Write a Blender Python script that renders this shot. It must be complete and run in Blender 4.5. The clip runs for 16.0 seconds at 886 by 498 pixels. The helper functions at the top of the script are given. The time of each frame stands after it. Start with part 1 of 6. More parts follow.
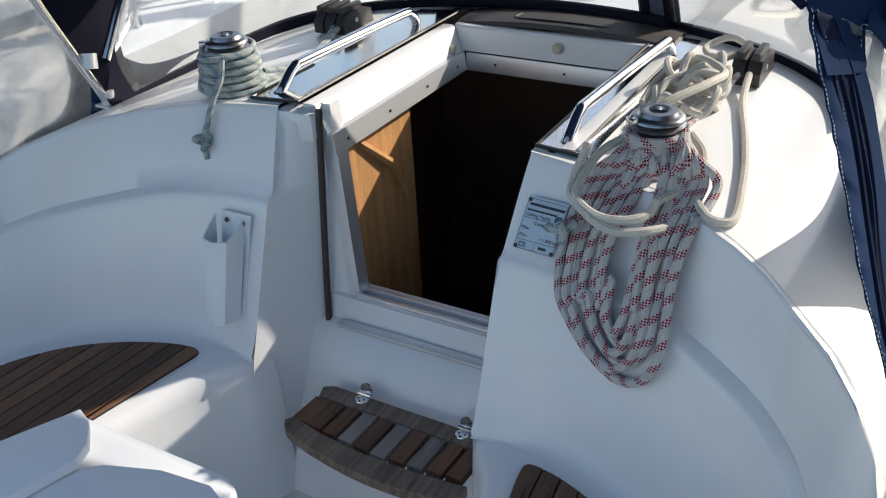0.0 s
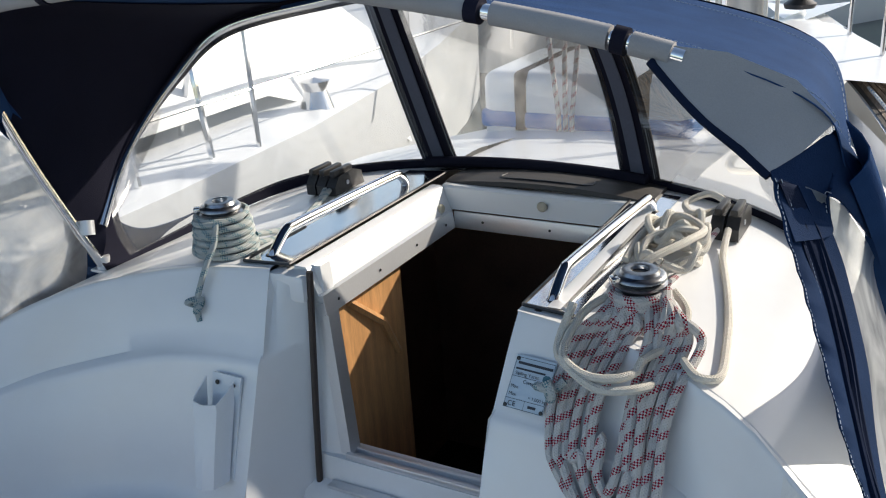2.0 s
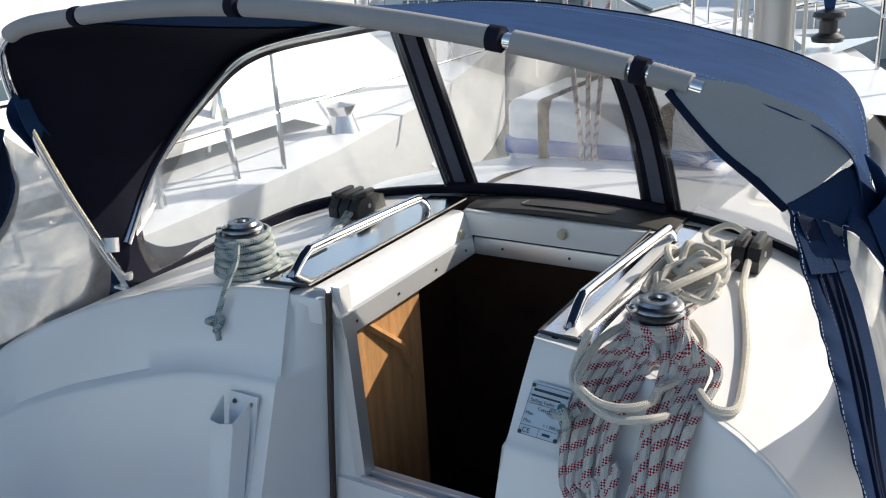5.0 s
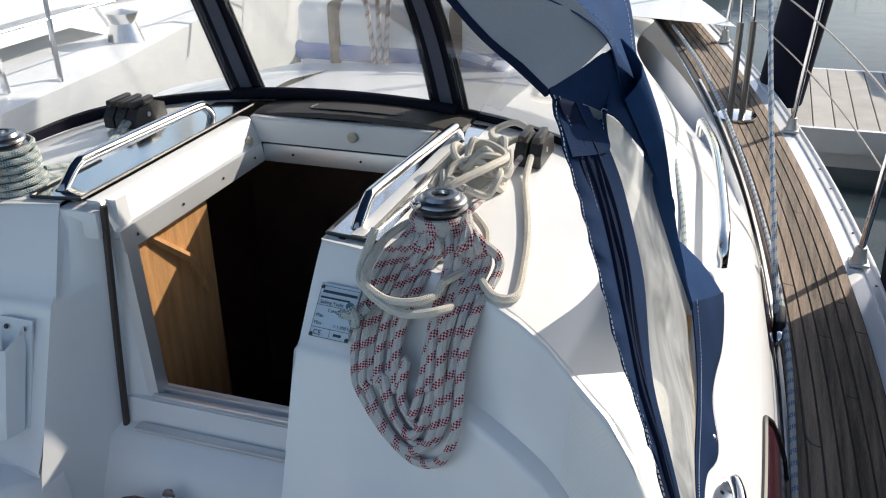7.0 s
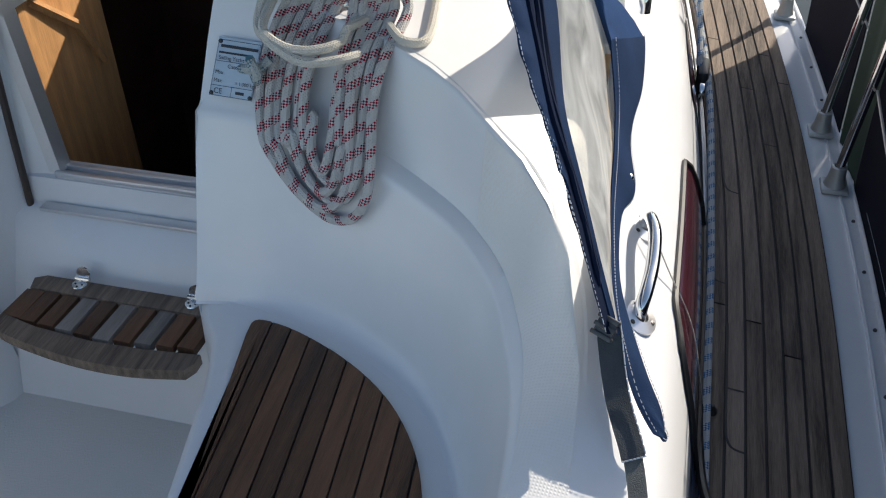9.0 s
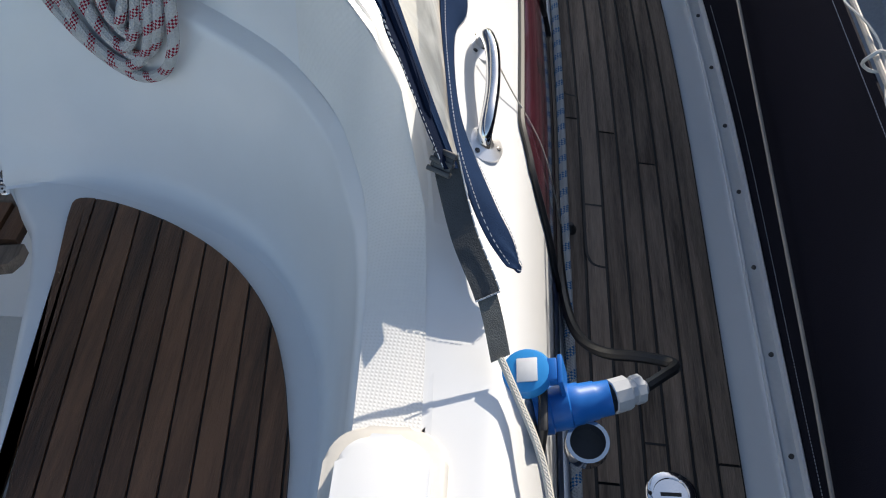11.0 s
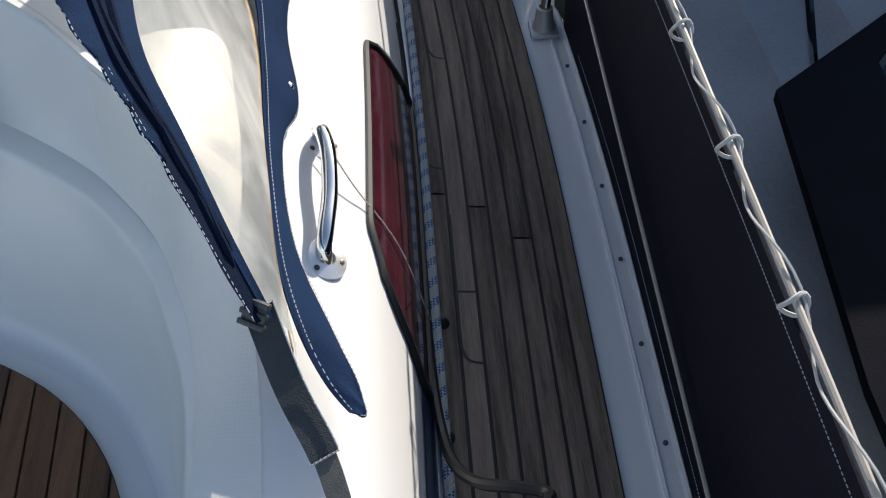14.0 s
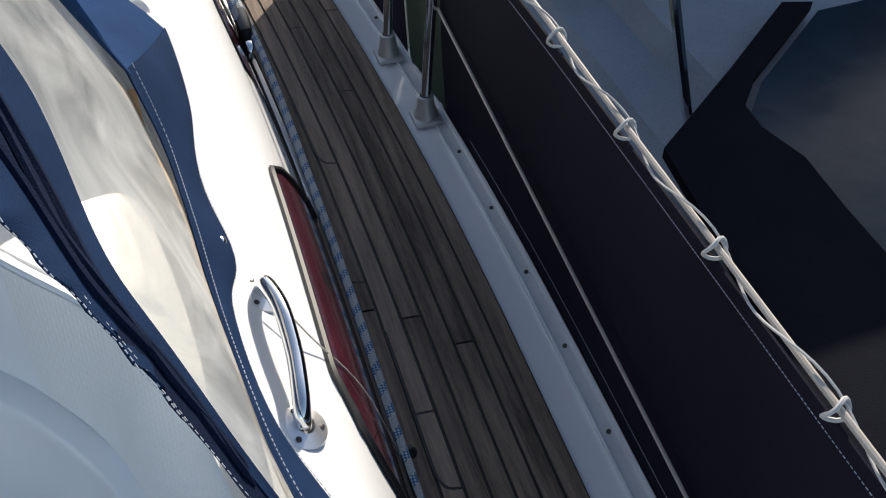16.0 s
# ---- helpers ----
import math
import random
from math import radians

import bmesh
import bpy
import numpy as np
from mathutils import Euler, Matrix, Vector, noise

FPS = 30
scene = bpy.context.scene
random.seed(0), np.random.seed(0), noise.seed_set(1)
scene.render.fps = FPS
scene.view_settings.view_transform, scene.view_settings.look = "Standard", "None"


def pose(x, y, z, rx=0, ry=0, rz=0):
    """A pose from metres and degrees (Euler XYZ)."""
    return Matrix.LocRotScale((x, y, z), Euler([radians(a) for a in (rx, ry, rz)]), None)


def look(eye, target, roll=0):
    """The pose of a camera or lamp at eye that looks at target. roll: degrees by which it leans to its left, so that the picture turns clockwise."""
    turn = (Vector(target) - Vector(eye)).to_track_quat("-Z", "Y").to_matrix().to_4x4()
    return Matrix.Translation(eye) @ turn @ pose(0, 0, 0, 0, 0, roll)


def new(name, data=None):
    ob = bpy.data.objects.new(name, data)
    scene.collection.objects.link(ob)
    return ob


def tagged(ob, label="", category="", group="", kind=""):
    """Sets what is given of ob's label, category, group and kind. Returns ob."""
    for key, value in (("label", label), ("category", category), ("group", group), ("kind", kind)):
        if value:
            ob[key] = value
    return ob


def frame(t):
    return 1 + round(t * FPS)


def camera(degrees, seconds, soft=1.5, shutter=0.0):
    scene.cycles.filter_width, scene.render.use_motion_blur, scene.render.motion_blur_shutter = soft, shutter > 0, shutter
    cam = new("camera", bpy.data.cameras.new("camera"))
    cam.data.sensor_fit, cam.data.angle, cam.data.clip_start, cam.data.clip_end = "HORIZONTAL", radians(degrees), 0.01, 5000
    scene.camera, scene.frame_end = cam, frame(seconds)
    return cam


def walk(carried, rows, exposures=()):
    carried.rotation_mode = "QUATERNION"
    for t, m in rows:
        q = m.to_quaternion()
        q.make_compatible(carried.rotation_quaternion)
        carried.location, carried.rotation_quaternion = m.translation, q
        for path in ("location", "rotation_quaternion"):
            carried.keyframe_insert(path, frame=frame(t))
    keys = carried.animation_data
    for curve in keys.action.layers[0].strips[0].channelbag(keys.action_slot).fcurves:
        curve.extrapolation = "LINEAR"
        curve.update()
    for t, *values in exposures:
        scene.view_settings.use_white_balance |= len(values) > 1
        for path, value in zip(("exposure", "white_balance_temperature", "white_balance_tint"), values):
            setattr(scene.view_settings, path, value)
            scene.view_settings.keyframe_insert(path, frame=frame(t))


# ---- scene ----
cam = camera(51.6, 16.0, soft=1.1)
PATH = [
    (0, (0.263, 0.194, 2.337), (-0.628, 1.675, 1.33), -3.2),
    (0.5, (0.271, 0.2, 2.342), (-0.587, 1.741, 1.398), -4.1),
    (1, (0.278, 0.207, 2.354), (-0.595, 1.774, 1.471), -3.9),
    (1.5, (0.278, 0.205, 2.365), (-0.619, 1.796, 1.551), -3.9),
    (2, (0.285, 0.196, 2.381), (-0.651, 1.808, 1.656), -3.9),
    (2.5, (0.29, 0.187, 2.395), (-0.685, 1.807, 1.744), -3.9),
    (3, (0.292, 0.185, 2.403), (-0.693, 1.806, 1.77), -3.8),
    (3.2, (0.292, 0.182, 2.404), (-0.693, 1.805, 1.777), -3.7),
    (5.3, (0.305, 0.196, 2.379), (-0.674, 1.797, 1.688), -3.0),
    (5.5, (0.313, 0.202, 2.377), (-0.638, 1.811, 1.663), -2.8),
    (6, (0.325, 0.202, 2.37), (-0.509, 1.856, 1.615), -1.9),
    (6.5, (0.332, 0.216, 2.357), (-0.379, 1.905, 1.557), -1.0),
    (7, (0.352, 0.229, 2.338), (-0.244, 1.937, 1.485), -1.0),
    (7.5, (0.368, 0.227, 2.314), (-0.189, 1.916, 1.4), -1.3),
    (8, (0.378, 0.229, 2.283), (-0.142, 1.878, 1.278), -1.3),
    (8.5, (0.388, 0.243, 2.253), (-0.071, 1.849, 1.153), -1.3),
    (8.7, (0.388, 0.251, 2.235), (-0.045, 1.826, 1.08), -1.1),
    (10.8, (0.421, 0.353, 2.148), (0.246, 1.689, 0.67), -2.5),
    (11, (0.434, 0.368, 2.139), (0.327, 1.693, 0.645), -1.5),
    (11.5, (0.462, 0.403, 2.122), (0.472, 1.715, 0.612), -0.5),
    (12, (0.526, 0.473, 2.105), (0.522, 1.777, 0.589), -1.8),
    (12.5, (0.62, 0.529, 2.094), (0.487, 1.853, 0.601), -5.2),
    (13, (0.684, 0.552, 2.113), (0.276, 1.861, 0.658), -9.9),
    (13.5, (0.649, 0.576, 2.119), (0.377, 1.901, 0.647), -6.2),
    (14, (0.56, 0.584, 2.129), (0.602, 1.934, 0.654), -2.3),
    (14.5, (0.529, 0.602, 2.126), (0.583, 1.974, 0.671), -2.2),
    (15, (0.461, 0.665, 2.138), (0.604, 2.038, 0.691), -3.8),
    (15.5, (0.391, 0.705, 2.167), (0.694, 2.086, 0.752), -3.1),
    (16, (0.39, 0.763, 2.169), (0.807, 2.114, 0.755), -0.8),
]
walk(cam, [(t, look(eye, target, roll)) for t, eye, target, roll in PATH], exposures=[(0, 0.3, 6850, 10), (16, 0.3, 6850, 10)])

# ---- light ----
SUN_AZ, SUN_EL = 33.0, 28.0      # degrees from the bow towards starboard, and above the horizon
world = bpy.data.worlds.new("sky_world")
scene.world = world
world.use_nodes = True
wn = world.node_tree.nodes
sky = wn.new("ShaderNodeTexSky")
sky.sky_type = "NISHITA"
sky.sun_disc = False
sky.sun_elevation = radians(SUN_EL)
sky.sun_rotation = radians(SUN_AZ)
wn["Background"].inputs["Strength"].default_value = 0.15
world.node_tree.links.new(sky.outputs[0], wn["Background"].inputs["Color"])
sun_data = bpy.data.lights.new("sun", "SUN")
sun_data.energy = 4.4
sun_data.angle = radians(0.55)
sun_data.color = (1.0, 0.93, 0.83)
sun = new("sun", sun_data)
_d = Vector((math.sin(radians(SUN_AZ)) * math.cos(radians(SUN_EL)), math.cos(radians(SUN_AZ)) * math.cos(radians(SUN_EL)), math.sin(radians(SUN_EL))))
sun.matrix_world = Matrix.Translation((0, 0, 30)) @ (-_d).to_track_quat("-Z", "Y").to_matrix().to_4x4()

# ---- plan ----
U = 1.18          # metres to one unit of the plan
CX = -0.765       # the boat's centre line


# ---- helpers of this scene ----
def material(name, colour, rough=0.5, metal=0.0, vary=0.08, scale=6.0, bump=0.0, bump_scale=120.0, coat=0.0, stretch=(1, 1, 1), spec=0.5, sheen=0.0, rand=0.0):
    m = bpy.data.materials.new(name)
    m.use_nodes = True
    n, l = m.node_tree.nodes, m.node_tree.links
    b = n["Principled BSDF"]
    b.inputs["Roughness"].default_value = rough
    b.inputs["Metallic"].default_value = metal
    b.inputs["Coat Weight"].default_value = coat
    b.inputs["Coat Roughness"].default_value = 0.08
    b.inputs["Specular IOR Level"].default_value = spec
    b.inputs["Sheen Weight"].default_value = sheen
    co = n.new("ShaderNodeTexCoord")
    mp = n.new("ShaderNodeMapping")
    mp.inputs["Scale"].default_value = stretch
    l.new(co.outputs["Object"], mp.inputs[0])
    big = n.new("ShaderNodeTexNoise")
    big.inputs["Scale"].default_value = scale
    big.inputs["Detail"].default_value = 5
    fine = n.new("ShaderNodeTexNoise")
    fine.inputs["Scale"].default_value = bump_scale
    fine.inputs["Detail"].default_value = 3
    l.new(mp.outputs[0], big.inputs["Vector"])
    l.new(mp.outputs[0], fine.inputs["Vector"])
    add = n.new("ShaderNodeMath")
    add.operation = "MULTIPLY_ADD"
    add.inputs[1].default_value = 0.5
    l.new(fine.outputs["Fac"], add.inputs[0])
    l.new(big.outputs["Fac"], add.inputs[2])
    last = add.outputs[0]
    if rand:
        oi = n.new("ShaderNodeObjectInfo")
        gi = n.new("ShaderNodeNewGeometry")
        both = n.new("ShaderNodeMath")
        both.operation = "ADD"
        l.new(oi.outputs["Random"], both.inputs[0])
        l.new(gi.outputs["Random Per Island"], both.inputs[1])
        mul = n.new("ShaderNodeMath")
        mul.operation = "MULTIPLY_ADD"
        mul.inputs[1].default_value = rand
        l.new(both.outputs[0], mul.inputs[0])
        l.new(last, mul.inputs[2])
        sub = n.new("ShaderNodeMath")
        sub.operation = "SUBTRACT"
        sub.inputs[1].default_value = rand
        l.new(mul.outputs[0], sub.inputs[0])
        last = sub.outputs[0]
    rp = n.new("ShaderNodeMapRange")
    rp.inputs["From Min"].default_value = 0.4
    rp.inputs["From Max"].default_value = 1.1
    rp.inputs["To Min"].default_value = 1 - vary
    rp.inputs["To Max"].default_value = 1 + vary
    l.new(last, rp.inputs["Value"])
    mx = n.new("ShaderNodeMix")
    mx.data_type = "RGBA"
    mx.blend_type = "MULTIPLY"
    mx.inputs[0].default_value = 1.0
    mx.inputs[6].default_value = (*colour, 1)
    l.new(rp.outputs[0], mx.inputs[7])
    l.new(mx.outputs[2], b.inputs["Base Color"])
    if bump:
        bp = n.new("ShaderNodeBump")
        bp.inputs["Strength"].default_value = bump
        bp.inputs["Distance"].default_value = 0.004
        l.new(fine.outputs["Fac"], bp.inputs["Height"])
        l.new(bp.outputs[0], b.inputs["Normal"])
    return m


def thing(name, label, category, group="", kind="", at=(0, 0, 0)):
    ob = new(name)
    ob.empty_display_size = 0.05
    ob.location = Vector(at) * U
    return tagged(ob, label, category, group, kind)


def mesh_of(name, bm, mat, smooth=True, base=(0, 0, 0), angle=40):
    """A mesh from a bmesh in plan units, with its origin at base."""
    bmesh.ops.recalc_face_normals(bm, faces=bm.faces)
    me = bpy.data.meshes.new(name)
    for v in bm.verts:
        v.co = (v.co - Vector(base)) * U
    if smooth:
        for f in bm.faces:
            f.smooth = True
        for e in bm.edges:
            if len(e.link_faces) == 2 and e.calc_face_angle(0) > radians(angle):
                e.smooth = False
    bm.to_mesh(me)
    bm.free()
    for one in (mat if isinstance(mat, (list, tuple)) else [mat]):
        me.materials.append(one)
    return me


def origin_of(ob):
    p = Vector((0, 0, 0))
    while ob:
        p += ob.location
        ob = ob.parent
    return p / U


def part(name, bm, mat, parent=None, label="", smooth=True, angle=40, kind=""):
    base = origin_of(parent) if parent else (0, 0, 0)
    ob = new(name, mesh_of(name, bm, mat, smooth, base, angle))
    ob.parent = parent
    return tagged(ob, label, kind=kind)


def solid(name, bm, mat, label, category, group="", kind="", smooth=True, angle=40):
    """A thing of one mesh."""
    return tagged(part(name, bm, mat, None, "", smooth, angle), label, category, group, kind)


def curve(points, n=8, closed=False):
    """A smooth line (Catmull-Rom) through points, n steps to a span."""
    p = [Vector(q) for q in points]
    k = len(p)
    out = []
    for i in range(k if closed else k - 1):
        a, b, c, d = (p[(i + j) % k] if closed else p[min(max(i + j, 0), k - 1)] for j in (-1, 0, 1, 2))
        for j in range(n):
            t = j / n
            out.append(0.5 * (2 * b + (c - a) * t + (2 * a - 5 * b + 4 * c - d) * t * t + (3 * b - a - 3 * c + d) * t ** 3))
    if not closed:
        out.append(p[-1])
    return out


def along(points, t):
    """The place at the share t (0 to 1) of the smooth line through points."""
    line = curve(points, 12)
    f = min(max(t, 0), 1) * (len(line) - 1)
    i = min(int(f), len(line) - 2)
    return line[i].lerp(line[i + 1], f - i)


def tube(bm, path, r, seg=10, closed=False, cap=True, flat=1.0, uv=False):
    """Sweeps a round section of radius r (a number, or one for each point) along path."""
    p = [Vector(q) for q in path]
    k = len(p)
    rs = r if isinstance(r, (list, tuple)) else [r] * k
    up = None
    rings = []
    for i in range(k):
        if closed:
            d = p[(i + 1) % k] - p[i - 1]
        else:
            d = p[min(i + 1, k - 1)] - p[max(i - 1, 0)]
        if d.length < 1e-9:
            d = Vector((0, 0, 1))
        d.normalize()
        if up is None:
            up = Vector((0, 0, 1)) if abs(d.z) < 0.9 else Vector((1, 0, 0))
        up = (up - d * up.dot(d))
        if up.length < 1e-6:
            up = d.orthogonal()
        up.normalize()
        side = d.cross(up)
        rings.append([bm.verts.new(p[i] + rs[i] * (math.cos(a) * side + flat * math.sin(a) * up)) for a in (2 * math.pi * j / seg for j in range(seg))])
    lay = bm.loops.layers.uv.verify() if uv else None
    run = 0.0
    for i in range(k if closed else k - 1):
        a, b = rings[i], rings[(i + 1) % k]
        step = (p[(i + 1) % k] - p[i]).length
        for j in range(seg):
            f = bm.faces.new((a[j], a[(j + 1) % seg], b[(j + 1) % seg], b[j]))
            if uv:
                for loop, (u, v) in zip(f.loops, ((j, run), (j + 1, run), (j + 1, run + step), (j, run + step))):
                    loop[lay].uv = (u / seg, v * U)
        run += step
    if cap and not closed:
        bm.faces.new(rings[0][::-1])
        bm.faces.new(rings[-1])
    return bm


def sheet(bm, rows, close=False):
    """Quads between rows of places."""
    vs = [[bm.verts.new(Vector(q)) for q in row] for row in rows]
    for a, b in zip(vs, vs[1:]):
        k = len(a)
        for j in range(k if close else k - 1):
            bm.faces.new((a[j], a[(j + 1) % k], b[(j + 1) % k], b[j]))
    return bm


def thick(bm, t):
    """Gives an open sheet a thickness."""
    bmesh.ops.recalc_face_normals(bm, faces=bm.faces)
    bm.normal_update()
    bm.verts.index_update()
    faces = [[v.index for v in f.verts] for f in bm.faces]
    rims = [(e.verts[0].index, e.verts[1].index) for e in bm.edges if len(e.link_faces) == 1]
    old = list(bm.verts)
    back = [bm.verts.new(v.co - v.normal * t) for v in old]
    for f in faces:
        bm.faces.new([back[i] for i in f[::-1]])
    for i, j in rims:
        bm.faces.new((old[i], old[j], back[j], back[i]))
    return bm


def block(bm, lo, hi, bevel=0.0, turn=None, seg=2):
    """A box from lo to hi with rounded edges; turn: a matrix applied to it."""
    lo, hi = Vector(lo), Vector(hi)
    made = bmesh.ops.create_cube(bm, size=1.0)["verts"]
    for v in made:
        v.co = Vector(((lo + hi)[i] / 2 + v.co[i] * (hi - lo)[i] for i in range(3)))
    if bevel:
        es = list({e for v in made for e in v.link_edges})
        out = bmesh.ops.bevel(bm, geom=es, offset=bevel, segments=seg, profile=0.5, affect="EDGES")
        made = list({v for f in out["faces"] for v in f.verts} | {v for v in made if v.is_valid})
    if turn is not None:
        bmesh.ops.transform(bm, matrix=turn, verts=made)
    return bm


def lathe(bm, profile, centre=(0, 0, 0), seg=32, m=None):
    """Turns a profile of (radius, height) round the upright axis through centre."""
    rows = []
    for r, z in profile:
        row = []
        for j in range(seg):
            a = 2 * math.pi * j / seg
            q = Vector((max(r, 1e-4) * math.cos(a), max(r, 1e-4) * math.sin(a), z))
            row.append((m @ q if m else q) + Vector(centre))
        rows.append(row)
    return sheet(bm, rows, True)


def slab(bm, outline, z0, z1, bevel=0.0):
    """An upright prism on an outline of (x, y)."""
    lo = [bm.verts.new((x, y, z0)) for x, y in outline]
    hi = [bm.verts.new((x, y, z1)) for x, y in outline]
    k = len(lo)
    top = bm.faces.new(hi)
    bm.faces.new(lo[::-1])
    for i in range(k):
        bm.faces.new((lo[i], lo[(i + 1) % k], hi[(i + 1) % k], hi[i]))
    if bevel:
        bmesh.ops.bevel(bm, geom=list(top.edges), offset=bevel, segments=2, profile=0.5, affect="EDGES")
    return bm


def B():
    return bmesh.new()


def mirror(p):
    return Vector((2 * CX - p[0], p[1], p[2]))


# ---- materials ----
GEL = material("white_gelcoat", (0.80, 0.81, 0.82), 0.32, vary=0.03, scale=3, bump=0.01, bump_scale=15, coat=0.25)
DECK_GEL = material("polished_deck_gelcoat", (0.88, 0.89, 0.90), 0.25, vary=0.03, scale=3, bump=0.01, bump_scale=15, coat=0.7)
NONSKID = material("nonskid_gelcoat", (0.78, 0.775, 0.75), 0.6, vary=0.04, scale=4, bump=0.5, bump_scale=260)
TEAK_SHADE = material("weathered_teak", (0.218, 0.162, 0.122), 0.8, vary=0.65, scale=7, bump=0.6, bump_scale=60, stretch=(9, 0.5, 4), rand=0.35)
TEAK = material("oiled_teak", (0.125, 0.058, 0.029), 0.5, vary=0.65, scale=7, bump=0.5, bump_scale=60, stretch=(9, 0.6, 4), rand=0.4)
CAULK = material("black_caulking", (0.015, 0.014, 0.014), 0.6, vary=0.2)
STEEL = material("polished_stainless", (0.78, 0.78, 0.78), 0.1, 1.0, vary=0.03, scale=10, bump=0.02, bump_scale=60)
ALU = material("anodised_aluminium", (0.72, 0.73, 0.75), 0.42, 0.7, vary=0.06, bump=0.05, bump_scale=150)
BLACK = material("black_plastic", (0.02, 0.02, 0.022), 0.4, vary=0.2, bump=0.1)
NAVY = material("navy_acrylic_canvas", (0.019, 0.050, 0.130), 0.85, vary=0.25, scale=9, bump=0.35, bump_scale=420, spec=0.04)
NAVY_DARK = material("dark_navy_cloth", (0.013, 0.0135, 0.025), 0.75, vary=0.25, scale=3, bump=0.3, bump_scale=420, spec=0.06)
GREYLINE = material("grey_canvas_lining", (0.33, 0.32, 0.32), 0.85, vary=0.12, scale=6, bump=0.25, bump_scale=400)
WOOD = material("varnished_mahogany_ply", (0.60, 0.32, 0.14), 0.35, vary=0.35, scale=5, bump=0.1, bump_scale=50, stretch=(6, 6, 0.6), coat=0.4)
DARK = material("dark_cabin_wood", (0.27, 0.155, 0.115), 0.55, vary=0.35, scale=4)
WATER_HULL = material("far_boat_white", (0.75, 0.76, 0.77), 0.35, vary=0.05, scale=1.5)


def vinyl(name, haze, tint, gloss=0.6):
    """Clear window vinyl: mostly see-through, with scratches and milky haze that catch the light."""
    m = bpy.data.materials.new(name)
    m.use_nodes = True
    n, l = m.node_tree.nodes, m.node_tree.links
    out = n["Material Output"]
    n.remove(n["Principled BSDF"])
    tr = n.new("ShaderNodeBsdfTransparent")
    tr.inputs[0].default_value = (*tint, 1)
    df = n.new("ShaderNodeBsdfDiffuse")
    df.inputs[0].default_value = (0.8, 0.8, 0.78, 1)
    tl = n.new("ShaderNodeBsdfTranslucent")
    tl.inputs[0].default_value = (0.85, 0.84, 0.8, 1)
    mx = n.new("ShaderNodeMixShader")
    mx.inputs[0].default_value = 0.65
    l.new(df.outputs[0], mx.inputs[1])
    l.new(tl.outputs[0], mx.inputs[2])
    co = n.new("ShaderNodeTexCoord")
    ns = n.new("ShaderNodeTexNoise")
    ns.inputs["Scale"].default_value = 5
    ns.inputs["Detail"].default_value = 8
    ns.inputs["Distortion"].default_value = 1.5
    l.new(co.outputs["Object"], ns.inputs["Vector"])
    rp = n.new("ShaderNodeMapRange")
    rp.inputs["From Min"].default_value = 0.35
    rp.inputs["From Max"].default_value = 0.75
    rp.inputs["To Min"].default_value = haze * 0.6
    rp.inputs["To Max"].default_value = haze * 1.5
    l.new(ns.outputs["Fac"], rp.inputs["Value"])
    m2 = n.new("ShaderNodeMixShader")
    l.new(rp.outputs[0], m2.inputs[0])
    l.new(tr.outputs[0], m2.inputs[1])
    l.new(mx.outputs[0], m2.inputs[2])
    gl = n.new("ShaderNodeBsdfGlossy")
    gl.inputs["Roughness"].default_value = 0.08
    bp = n.new("ShaderNodeBump")
    bp.inputs["Strength"].default_value = 0.25
    bp.inputs["Distance"].default_value = 0.006
    l.new(ns.outputs["Fac"], bp.inputs["Height"])
    l.new(bp.outputs[0], gl.inputs["Normal"])
    fr = n.new("ShaderNodeFresnel")
    fr.inputs["IOR"].default_value = 1.4
    m3 = n.new("ShaderNodeMixShader")
    half = n.new("ShaderNodeMath")
    half.operation = "MULTIPLY"
    half.inputs[1].default_value = gloss
    l.new(fr.outputs[0], half.inputs[0])
    l.new(half.outputs[0], m3.inputs[0])
    l.new(m2.outputs[0], m3.inputs[1])
    l.new(gl.outputs[0], m3.inputs[2])
    l.new(m3.outputs[0], out.inputs["Surface"])
    return m


VINYL = vinyl("clear_window_vinyl", 0.16, (0.93, 0.96, 0.98))
VINYL_SIDE = vinyl("milky_window_vinyl", 0.72, (0.95, 0.93, 0.86), 0.2)


